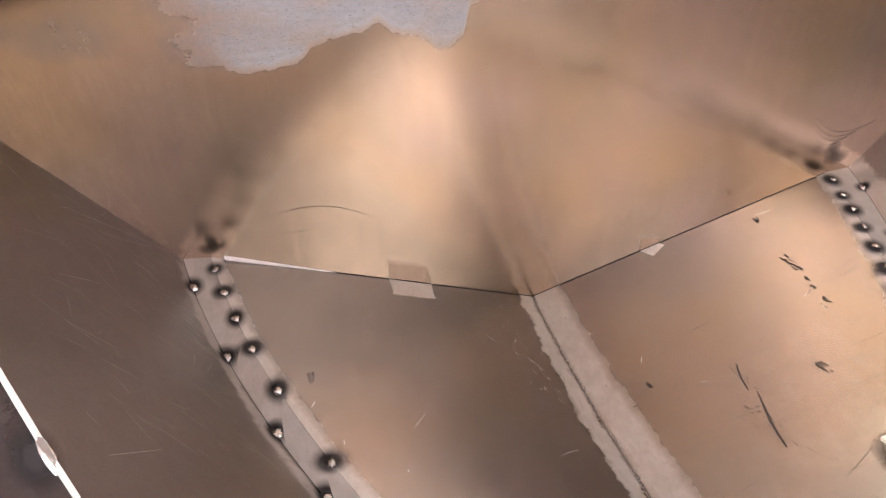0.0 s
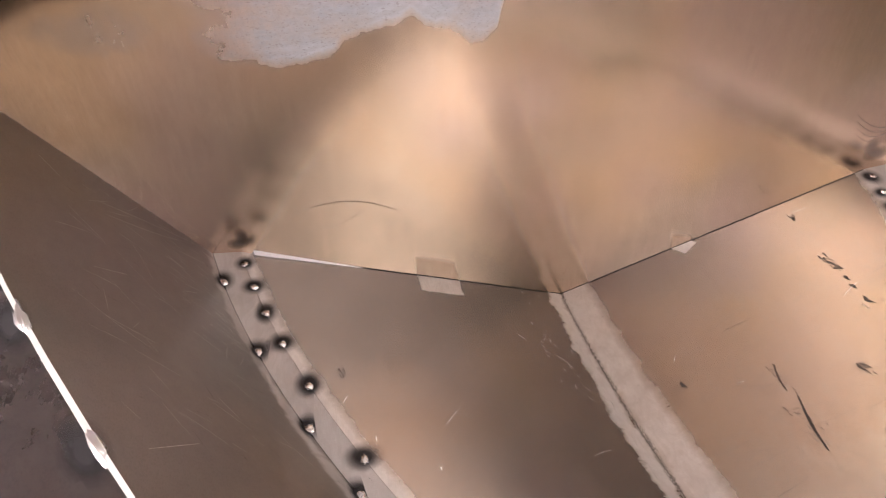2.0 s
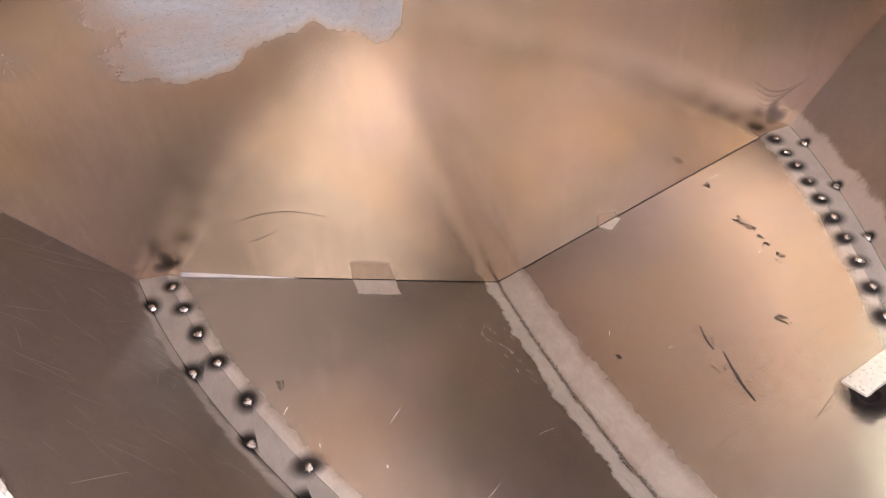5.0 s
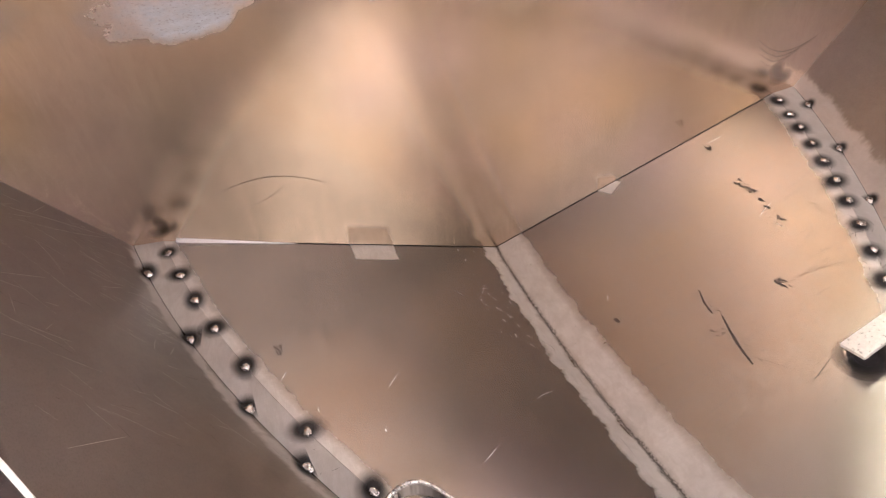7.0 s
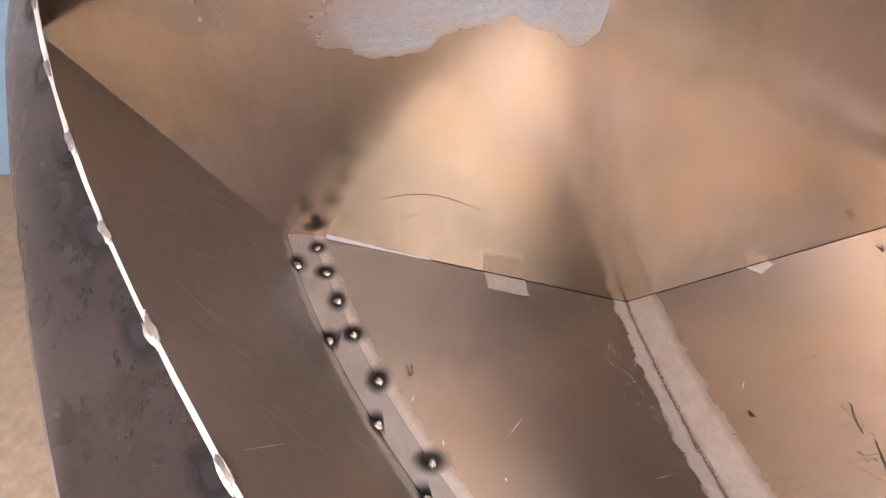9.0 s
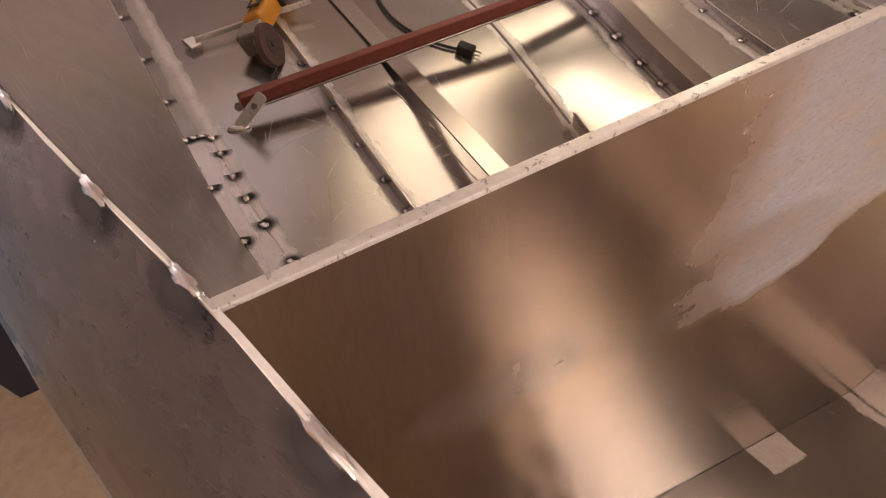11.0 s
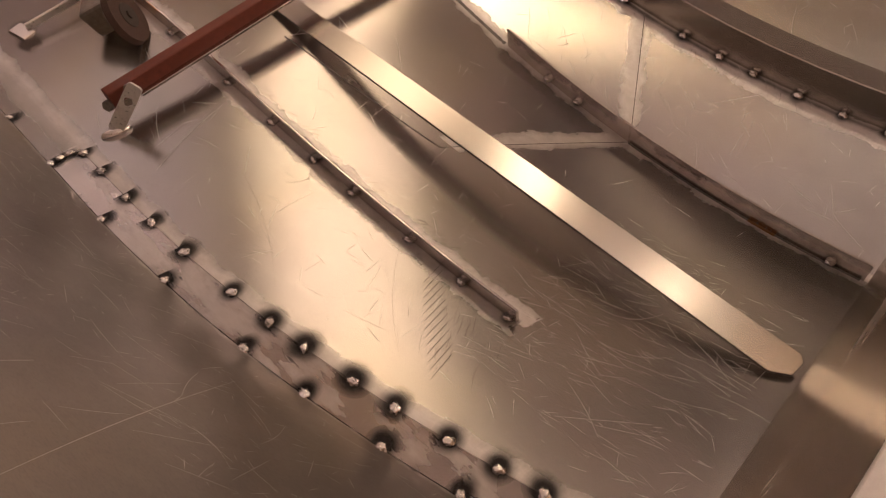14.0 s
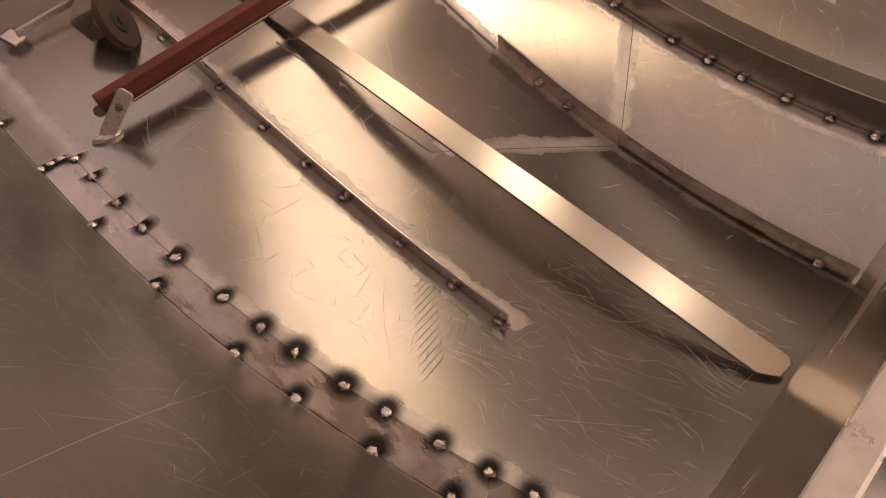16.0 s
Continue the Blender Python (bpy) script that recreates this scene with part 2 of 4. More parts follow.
# Near-white metal for strips that stand in for glints of light.
M["glint"] = aluminium("glint_edge_metal", (0.96, 0.95, 0.94), (0.14, 0.2), bump=0.02, vary=0.05, smear=0.1, mott=0.05).mat


def fade_edges(n, steep, ragged, top):
    """Thin the sheet out towards its two long edges, raggedly."""
    uv, sep = n.add("ShaderNodeUVMap"), n.add("ShaderNodeSeparateXYZ")
    n.link(uv.outputs[0], sep.inputs[0])
    v = sep.outputs["Y"]
    near = n.math("MINIMUM", v, n.math("SUBTRACT", 1.0, v))
    jag = n.math("ADD", n.noise(n.coords((1, 1, 1)), 70, 4, 0.7), n.math("MULTIPLY", n.noise(n.coords(), 400, 2, 0.6), 0.5))
    a = n.math("ADD", n.math("MULTIPLY", near, steep), n.math("MULTIPLY", n.math("SUBTRACT", jag, 0.80), ragged), True)
    n.set(Alpha=n.math("MULTIPLY", a, top))


def ground_metal(name, rot, base=(0.80, 0.75, 0.70), cover=0.92):
    """Metal freshly scoured by a flap disc: short crossing lines, matt sheen."""
    n = Nodes(name)
    lines = n.noise(n.coords((1, 18, 1), (0, 0, rot)), 90, 3, 0.7)
    blot = n.noise(n.coords(), 14, 4, 0.6)
    col = n.mixc(n.ramp(lines, [(0.3, g(0)), (0.7, g(1))]), tuple(c * 0.74 for c in base), base)
    col = n.mixc(n.math("MULTIPLY", n.ramp(blot, [(0.4, g(0)), (0.75, g(1))]), 0.4), col, tuple(c * 0.66 for c in base))
    n.set(Base_Color=col, Metallic=0.85, Roughness=n.math("ADD", n.math("MULTIPLY", blot, 0.2), 0.36))
    n.bump(lines, 0.35, 0.0006)
    fade_edges(n, 5.0, 1.6, cover)
    return n.mat


M["groundsoft"] = ground_metal("ground_grey_aluminium", 1.1, (0.62, 0.59, 0.56), 0.28)


def bulkhead_material():
    """Sheet with a pale etched patch in its upper part, whose lower edge runs wavy."""
    n = aluminium("aluminium_bulkhead_sheet", (0.665, 0.535, 0.405), (0.17, 0.25), grain=(1, 1, 0.1), bump=0.10, tone=1.0, mott=0.08)
    c = n.add("ShaderNodeTexCoord")
    sep = n.add("ShaderNodeSeparateXYZ")
    n.link(c.outputs["Object"], sep.inputs[0])
    x, z = sep.outputs["X"], sep.outputs["Z"]
    wob = n.noise(n.coords(), 26, 4, 0.6)
    # lower edge of the patch against x, as a ramp from -1.1 to 1.1 units
    fx = n.math("DIVIDE", n.math("ADD", x, 1.1 * W), 2.2 * W)
    edge = [(-1.02, 1.30), (-0.985, 1.06), (-0.96, 0.955), (-0.91, 0.915), (-0.80, 0.898), (-0.70, 0.896), (-0.65, 0.912), (-0.62, 0.944),
            (-0.56, 0.960), (-0.50, 0.968), (-0.453, 0.988), (-0.42, 0.966), (-0.36, 0.950), (-0.31, 0.918), (-0.27, 0.914), (-0.238, 0.945),
            (-0.228, 1.010), (-0.16, 1.025), (-0.045, 1.050), (0.035, 1.092), (0.10, 1.120), (0.165, 1.062), (0.29, 1.108), (0.5, 1.15), (0.8, 1.25)]
    edge = [((p + 1.1) / 2.2, h) for p, h in edge]
    low = n.math("ADD", n.ramp(fx, [(p, g((h - 0.8) / 0.5)) for p, h in edge]), n.math("MULTIPLY", n.math("SUBTRACT", wob, 0.5), 0.09))
    zz = n.math("DIVIDE", n.math("SUBTRACT", z, 0.8 * W), 0.5 * W)
    d = n.math("SUBTRACT", zz, low)
    mask = n.math("MULTIPLY", d, 16.0, True)
    # towards the left the patch thins out, and two islands of bare sheet show in it
    blotch = n.noise(n.coords((1, 1, 1.7)), 8.5, 5, 0.62)
    fade = n.math("DIVIDE", n.math("ADD", n.math("ADD", x, 1.04 * W), n.math("MULTIPLY", n.math("SUBTRACT", blotch, 0.5), 0.16)), 0.24 * W, True)
    mask = n.math("MULTIPLY", mask, n.math("MULTIPLY", fade, fade))
    for cx_, cz_, rx_, rz_, deep in ((-0.165, 1.213, 0.095, 0.030, 0.85), (-0.52, 1.135, 0.12, 0.022, 0.45), (-0.33, 1.265, 0.20, 0.025, 0.35)):
        ex = n.math("DIVIDE", n.math("SUBTRACT", x, cx_ * W), rx_ * W)
        ez = n.math("DIVIDE", n.math("SUBTRACT", n.math("SUBTRACT", z, cz_ * W), n.math("MULTIPLY", n.math("SUBTRACT", x, cx_ * W), 0.22)), rz_ * W)
        er = n.math("ADD", n.math("ADD", n.math("MULTIPLY", ex, ex), n.math("MULTIPLY", ez, ez)), n.math("MULTIPLY", n.math("SUBTRACT", wob, 0.5), 1.6))
        isle = n.math("MULTIPLY", n.math("MULTIPLY", n.math("SUBTRACT", 1.25, er), 3.0, True), deep)
        mask = n.math("MULTIPLY", mask, n.math("SUBTRACT", 1.0, isle))
    mask = n.math("MULTIPLY", mask, n.ramp(blotch, [(0.34, g(0.62)), (0.56, g(1.0))]))
    bx = n.math("DIVIDE", n.math("ADD", x, 1.17 * W), 0.13 * W)
    bz = n.math("DIVIDE", n.math("SUBTRACT", z, 1.03 * W), 0.06 * W)
    rr = n.math("ADD", n.math("MULTIPLY", bx, bx), n.math("MULTIPLY", bz, bz))
    blob = n.math("SUBTRACT", 1.1, n.math("ADD", rr, n.math("MULTIPLY", n.math("SUBTRACT", wob, 0.5), 2.5)), True)
    mask = n.math("MAXIMUM", mask, n.math("MULTIPLY", blob, 0.25))
    rim = n.math("MULTIPLY", mask, n.math("SUBTRACT", 1.0, n.math("MULTIPLY", d, 7.0, True), True))
    tide = n.math("MULTIPLY", n.math("SINE", n.math("MULTIPLY", d, 95.0)), n.math("MULTIPLY", rim, 0.5))
    crust = n.noise(n.coords((1, 1, 2.2)), 60, 6, 0.75)
    pale = n.mixc(crust, (0.33, 0.335, 0.36), (0.62, 0.63, 0.68))
    pale = n.mixc(n.math("MULTIPLY", rim, 0.55), pale, (0.74, 0.73, 0.74))
    pit = n.noise(n.coords((1, 1, 2.0)), 190, 4, 0.7)
    pale = n.mixc(n.math("MULTIPLY", n.ramp(pit, [(0.34, g(1)), (0.44, g(0))]), 0.55), pale, (0.22, 0.20, 0.20))
    pale = n.mixc(n.math("MAXIMUM", tide, 0.0), pale, (0.36, 0.34, 0.34))
    old = n.bsdf.inputs["Base Color"].links[0].from_socket
    oldr = n.bsdf.inputs["Roughness"].links[0].from_socket
    n.set(Base_Color=n.mixc(mask, old, pale))
    n.set(Metallic=n.math("SUBTRACT", 1.0, n.math("MULTIPLY", mask, 0.75)))
    n.set(Roughness=n.math("ADD", oldr, n.math("MULTIPLY", mask, 0.24)))
    oldh = n.bsdf.inputs["Normal"].links[0].from_node.inputs["Height"].links[0].from_socket
    hh = n.math("ADD", oldh, n.math("MULTIPLY", n.math("MULTIPLY", crust, mask), 2.0))
    n.bump(hh, 0.14, 0.001)
    return n.mat


M["bulkhead"] = bulkhead_material()


def soot_material(name="welding_soot", dark=(0.026, 0.022, 0.024), power=1.0):
    """Smoke ring round a tack: dense in the middle, thinning out unevenly."""
    n = Nodes(name)
    uv = n.add("ShaderNodeUVMap")
    sep = n.add("ShaderNodeVectorMath")
    sep.operation = "DISTANCE"
    n.link(uv.outputs[0], sep.inputs[0])
    sep.inputs[1].default_value = (0.5, 0.5, 0)
    r = n.math("MULTIPLY", sep.outputs["Value"], 2.0)
    wob = n.noise(n.coords(), 120, 4, 0.7)
    r2 = n.math("ADD", r, n.math("MULTIPLY", n.math("SUBTRACT", wob, 0.5), 0.55))
    a = n.ramp(r2, [(0.20, g(0.96 if power > 0.9 else power)), (0.45, g(0.80 * power)), (0.72, g(0.32 * power)), (1.0, g(0.0))])
    n.set(Base_Color=dark, Roughness=0.75, Alpha=a)
    return n.mat


M["soot"] = soot_material()
M["smoke"] = soot_material("faint_weld_smoke", (0.05, 0.042, 0.04), 0.45)


def plain(name, base, rough=0.5, metal=0.0, scale=40, vary=0.3, bump=0.2, dist=0.001):
    n = Nodes(name)
    a, b = n.noise(n.coords(), scale, 5, 0.65), n.noise(n.coords(), scale * 0.11, 3, 0.5)
    col = n.mixc(n.ramp(a, [(0.3, g(0)), (0.7, g(1))]), tuple(c * (1 - vary) for c in base), base)
    col = n.mixc(n.math("MULTIPLY", n.ramp(b, [(0.4, g(0)), (0.7, g(1))]), 0.5), col, tuple(c * (1 - 0.7 * vary) for c in base))
    n.set(Base_Color=col, Metallic=metal, Roughness=n.math("ADD", n.math("MULTIPLY", a, 0.2), rough - 0.1))
    n.bump(a, bump, dist)
    return n.mat


M["bead"] = plain("weld_bead_aluminium", (0.97, 0.96, 0.95), 0.15, 1.0, 300, 0.12, 0.5, 0.0008)
M["weldlight"] = plain("pitted_pale_weld_line", (0.46, 0.43, 0.41), 0.45, 0.6, 420, 0.9, 1.0, 0.0015)
M["seam"] = plain("dark_seam_gap", (0.02, 0.018, 0.018), 0.8, 0.0, 200, 0.3, 0.1)
M["cut"] = plain("sawn_bright_edge", (0.92, 0.90, 0.87), 0.30, 0.5, 180, 0.2, 0.5, 0.0005)
# Bare edge metal, whitened: the lamp's shine on it is put into the colour.
M["filed"] = plain("filed_edge_shine", (0.96, 0.95, 0.93), 0.34, 0.15, 240, 0.12, 0.4, 0.0004)
M["scratch"] = plain("bright_scratch", (0.90, 0.87, 0.84), 0.40, 0.3, 80, 0.2, 0.0)
M["scuff"] = plain("dark_scuff_and_shade", (0.14, 0.12, 0.105), 0.6, 0.1, 160, 0.5, 0.2)
M["red"] = plain("red_oxide_primer", (0.25, 0.065, 0.042), 0.55, 0.0, 90, 0.3, 0.3)
M["yellow"] = plain("yellow_tool_plastic", (0.72, 0.33, 0.02), 0.42, 0.0, 120, 0.15, 0.1)
M["black"] = plain("black_rubber", (0.022, 0.020, 0.020), 0.55, 0.0, 120, 0.3, 0.2)
M["gear"] = plain("cast_gear_housing", (0.42, 0.38, 0.33), 0.45, 0.8, 150, 0.3, 0.3)
M["abrasive"] = plain("worn_abrasive_disc", (0.16, 0.10, 0.085), 0.85, 0.0, 500, 0.5, 0.9, 0.0015)
M["hub"] = plain("worn_disc_hub", (0.10, 0.085, 0.075), 0.6, 0.2, 300, 0.4, 0.4)
M["concrete"] = plain("dusty_concrete", (0.42, 0.32, 0.22), 0.8, 0.0, 25, 0.35, 0.3)
# Unseen wall and ceiling, made pale to bounce light onto the hull.
M["wall"] = plain("pale_bounce_wall", (0.82, 0.79, 0.80), 0.75, 0.0, 8, 0.25, 0.1)
M["ceiling"] = plain("pale_bounce_ceiling", (0.82, 0.79, 0.79), 0.75, 0.0, 6, 0.3, 0.1)
M["bluebin"] = plain("pale_blue_plastic", (0.30, 0.45, 0.62), 0.4, 0.0, 60, 0.15, 0.1)
M["navy"] = plain("dark_navy_plastic", (0.012, 0.014, 0.028), 0.5, 0.0, 60, 0.2, 0.1)
M["timber"] = plain("rough_timber", (0.34, 0.22, 0.13), 0.7, 0.0, 30, 0.35, 0.3)
M["white"] = plain("white_lamp_housing", (0.78, 0.77, 0.74), 0.5, 0.0, 40, 0.1, 0.05)
M["rust"] = plain("brown_weld_stain", (0.30, 0.14, 0.05), 0.6, 0.2, 160, 0.4, 0.4)


def glow(name, color, strength):
    n = Nodes(name)
    n.set(Base_Color=(0.9, 0.9, 0.9), Emission_Color=color, Emission_Strength=strength)
    return n.mat


GLOW = [glow("lit_lamp_diffuser", r[5], r[4]) for r in LAMPS]

# ---- mesh helpers ----


def mesh_ob(name, bm, material, parent=None, label="", smooth=False):
    me = bpy.data.meshes.new(name)
    bmesh.ops.recalc_face_normals(bm, faces=bm.faces)
    bm.to_mesh(me)
    bm.free()
    me.materials.append(material)
    if smooth:
        me.shade_smooth()
        me.set_sharp_from_angle(angle=radians(34))
    ob = new(name, me)
    if parent:
        ob.parent = parent
    if label:
        ob["label"] = label
    return ob


def part(name, bm, material, parent, label="", smooth=False):
    return mesh_ob(name, bm, material, parent, label, smooth)


def thing(name, label, category, group="", kind="", at=(0, 0, 0)):
    e = new(name)
    e.location = at
    e.empty_display_size = 0.05
    return tagged(e, label, category, group, kind)


def grid(rows, thick=0.0, flip=1):
    """A sheet through rows of points; thick pushes a second skin down its normals."""
    bm = bmesh.new()
    vs = [[bm.verts.new(p) for p in r] for r in rows]
    faces = []
    for a, b in zip(vs, vs[1:]):
        for i in range(len(a) - 1):
            faces.append(bm.faces.new((a[i], a[i + 1], b[i + 1], b[i])))
    uvl = bm.loops.layers.uv.new("UVMap")
    where = {v: (j / (len(vs) - 1), i / (len(r) - 1)) for j, r in enumerate(vs) for i, v in enumerate(r)}
    for f in faces:
        for lo in f.loops:
            lo[uvl].uv = where[lo.vert]
    if thick:
        bm.normal_update()
        if sum(f.normal.z for f in faces) < 0:
            bmesh.ops.reverse_faces(bm, faces=faces)
            bm.normal_update()
        low = {v: bm.verts.new(v.co - v.normal * thick * flip) for r in vs for v in r}
        for f in faces:
            bm.faces.new([low[v] for v in reversed(f.verts)])
        n, m = len(vs), len(vs[0])
        ring = [vs[0][i] for i in range(m)] + [vs[j][-1] for j in range(1, n)] + [vs[-1][i] for i in range(m - 2, -1, -1)] + [vs[j][0] for j in range(n - 2, 0, -1)]
        for a, b in zip(ring, ring[1:] + ring[:1]):
            bm.faces.new((a, b, low[b], low[a]))
    return bm


def box(bm, m, sx, sy, sz, bevel=0.0, seg=2):
    r = bmesh.ops.create_cube(bm, size=1, matrix=m @ Matrix.Diagonal((sx, sy, sz, 1)))
    if bevel:
        es = list({e for v in r["verts"] for e in v.link_edges})
        bmesh.ops.bevel(bm, geom=es, offset=bevel, segments=seg, affect="EDGES", profile=0.6)
    return bm


def cyl(bm, m, r1, r2, h, n=20):
    bmesh.ops.create_cone(bm, cap_ends=True, segments=n, radius1=r1, radius2=r2, depth=h, matrix=m)
    return bm


def tube_along(points, radius, n=8):
    """A round cord through points."""
    bm = bmesh.new()
    rings = []
    for i, p in enumerate(points):
        p = Vector(p)
        d = (Vector(points[min(i + 1, len(points) - 1)]) - Vector(points[max(i - 1, 0)])).normalized()
        u = d.orthogonal().normalized()
        w = d.cross(u)
        rings.append([bm.verts.new(p + radius * (math.cos(a) * u + math.sin(a) * w)) for a in [2 * math.pi * k / n for k in range(n)]])
    for a, b in zip(rings, rings[1:]):
        # keep rings aligned
        off = min(range(n), key=lambda o: (a[0].co - b[o].co).length)
        for k in range(n):
            bm.faces.new((a[k], a[(k + 1) % n], b[(k + 1 + off) % n], b[(k + off) % n]))
    bm.faces.new(rings[0])
    bm.faces.new(rings[-1])
    return bm


# ---- hull shape, in hull units: y runs aft from the bulkhead, x to starboard ----


def smooth_seq(y0, y1, n):
    return [y0 + (y1 - y0) * i / n for i in range(n + 1)]


def chine_x(y):
    if y < 0:
        return max(0.02, 1 + 0.253 * y - 0.1865 * y * y)
    y = min(y, 1.43)
    return 1 + 0.294 * y - 0.1029 * y * y


def chine_z(y):
    if y < 0:
        return 0.364 - 0.00485 * y + 0.0229 * y * y
    if y < 1.5:
        return 0.364 - 0.0457 * y + 0.064 * y * y
    return 0.4394 + 0.146 * (y - 1.5)


def keel_z(y):
    if y < 0:
        return min(-0.064 * y + 0.1436 * y * y, chine_z(y))
    if y < 1.4:
        return -0.0446 * y + 0.1718 * y * y
    z0, s0 = 0.2743, 0.4364
    t = min(y, 2.0) - 1.4
    z = z0 + s0 * t - (s0 - 0.146) / 1.2 * t * t
    return z + 0.146 * max(0.0, y - 2.0)


def knuckle(y):
    if y < 0:
        return max(0.06, 1.53 + 0.28 * y - 0.12 * y * y), 1.0
    return 1.53 + 0.28 * min(y, 1.4) - 0.10 * min(y, 1.4) ** 2, 1.0 + 0.04 * y


def sheer(y):
    if y < 0:
        return max(0.04, 1.40 + 0.205 * y - 0.21 * y * y), 1.312 + 0.23 * y - 0.026 * y * y
    return 1.40 + 0.29 * min(y, 1.4) - 0.10 * min(y, 1.4) ** 2, 1.312 + 0.05 * y


def outer_chine(y):
    return chine_x(y) + 0.0775 + 0.024 * min(y, 0), chine_z(y) + 0.0077 + 0.020 * min(y, 0)


def bottom_z(x, y):
    return keel_z(y) + (chine_z(y) - keel_z(y)) * abs(x) / chine_x(y)


def P(x, y, z):
    return Vector((x * W, y * W, z * W))


def on_bottom(x, y, lift=0.0):
    """A point on the bottom plates, lift metres above, and the normal there."""
    e = 1e-3
    gx = (bottom_z(x + e, y) - bottom_z(x - e, y)) / (2 * e) if abs(x) > 2 * e else 0.0
    gy = (bottom_z(x, y + e) - bottom_z(x, y - e)) / (2 * e)
    n = Vector((-gx, -gy, 1)).normalized()
    return P(x, y, bottom_z(x, y)) + n * lift, n


def on_side(s, y, f, lift=0.0):
    """A point on the side plate, f from the chine (0) to the knuckle (1)."""
    def q(yy, ff):
        a, b = outer_chine(yy), knuckle(yy)
        return P(s * (a[0] + (b[0] - a[0]) * ff), yy, a[1] + (b[1] - a[1]) * ff)
    n = (q(y + 1e-3, f) - q(y - 1e-3, f)).cross(q(y, f + 1e-3) - q(y, f - 1e-3)).normalized()
    if n.z < 0:
        n = -n
    return q(y, f) + n * lift, n


def on_chine(s, y, f, lift=0.0):
    a = outer_chine(y)
    p = P(s * (chine_x(y) + (a[0] - chine_x(y)) * f), y, chine_z(y) + (a[1] - chine_z(y)) * f)
    n = Vector((-s * 0.12, 0, 1)).normalized()
    return p + n * lift, n


Y_BOW, Y_END = -1.72, 4.2
GAP = 0.0010

# ---- hull plates ----
hull = thing("boat_hull", "bare welded aluminium boat hull, unpainted, tacked together", "boat hull")
ys = smooth_seq(Y_BOW, 0, 34) + smooth_seq(0, 2.2, 44)[1:] + smooth_seq(2.2, Y_END, 12)[1:]
for s in (-1, 1):
    rows = []
    for y in ys:
        n = 10
        edge = max(chine_x(y) - (GAP / W if y < 1.586 else 0), 0.012)
        rows.append([P(s * (0.0006 + (edge - 0.0006) * i / n), y, bottom_z(0.0006 + (edge - 0.0006) * i / n, y)) for i in range(n + 1)])
    part("bottom_plate", grid(rows, 0.003), M["bottom"], hull, smooth=True)
    rows = []
    for y in [q for q in ys if q < 1.585] + [1.585]:
        rows.append([on_chine(s, y, f)[0] for f in (0.0, 0.5, 0.978)])
    aft = [[on_chine(s, y, f)[0] for f in (0.0, 0.5, 0.978)] for y in [1.5865] + [q for q in ys if q > 1.59]]
    part("bottom_plate", grid(aft, 0.003), M["bottom"], hull)
    part("ground_band", grid([[on_chine(s, y, f + 0.25 * noise.noise((y * 4, s, f)), 0.0009)[0] for f in (-0.15, 0.2, 0.5, 0.8, 1.0)] for y in smooth_seq(1.60, 3.4, 90)]), M["groundsoft"], hull)
    part("chine_bar", grid(rows, 0.003), M["strip"], hull, "bright scoured chine bar between two tacked seams")
    part("seam_backing", grid([[on_chine(s, y, f, -0.0036)[0] for f in (-0.05, 1.3)] for y in ys], 0.002), M["seam"], hull)
part("keel_backing", grid([[P(x, y, bottom_z(x, y)) - Vector((0, 0, 0.004)) for x in (-0.02, 0.0, 0.02)] for y in ys], 0.002), M["seam"], hull)

def side_sheet(s, y0, y1, n):
    return grid([[on_side(s, y, f)[0] for f in [k / 12 for k in range(13)]] for y in smooth_seq(y0, y1, n)], 0.003)


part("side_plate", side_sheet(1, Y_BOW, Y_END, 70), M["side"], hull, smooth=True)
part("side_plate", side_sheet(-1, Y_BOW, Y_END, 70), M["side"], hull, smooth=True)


# upper strakes lean inward from the knuckle to the bare sheer edge
ysu = smooth_seq(Y_BOW, Y_END, 70)
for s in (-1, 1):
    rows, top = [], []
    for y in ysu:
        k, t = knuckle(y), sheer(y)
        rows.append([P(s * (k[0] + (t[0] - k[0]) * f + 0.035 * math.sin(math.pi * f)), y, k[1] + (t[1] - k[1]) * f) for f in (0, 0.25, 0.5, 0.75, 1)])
    part("upper_strake", grid(rows, 0.003), M["strake"], hull, "smoke-stained upper strake leaning inward, base darkened for dim reflections", smooth=True)
    edge = []
    for i, y in enumerate(ysu):
        t = sheer(y)
        w = (0.0020 + 0.0014 * noise.noise((y * 14, s, 0))) * (1.0 if y < -0.25 else max(0.45, 1.0 - 1.4 * (y + 0.25)))
        c = P(s * t[0], y, t[1])
        edge.append([c + Vector((s * w, 0, -0.002)), c + Vector((s * w, 0, 0.0022)), c + Vector((-s * w, 0, 0.0022)), c + Vector((-s * w, 0, -0.003))])
    # White along its whole length, so the shine is part of the colour.
    part("sheer_edge", grid(edge), M["filed"], hull, "filed sheer edge with lamp shine painted in white")

# ---- bulkhead ----
T = 0.0032
bulkhead = thing("bulkhead", "tall aluminium bulkhead sheet with a pale etched patch", "bulkhead")
bm = bmesh.new()


def gap_lift(x):
    """The foot of the sheet stands a little clear of the left bottom plate near the chine."""
    return 0.012 * max(0.0, (-x - 0.60) / 0.36) if -0.965 < x < -0.60 else 0.0


half = [(0.0, 0.0), (0.30, None), (0.60, None), (0.66, None), (0.80, None), (0.96, None), (0.97, None), (1.0, None)]
outline = []
for x, _ in half:
    outline.append((-x, bottom_z(x, 0) - 0.001 + gap_lift(-x)))
foot_l = outline
foot_r = [(x, bottom_z(x, 0) - 0.001) for x, _ in half[1:]]
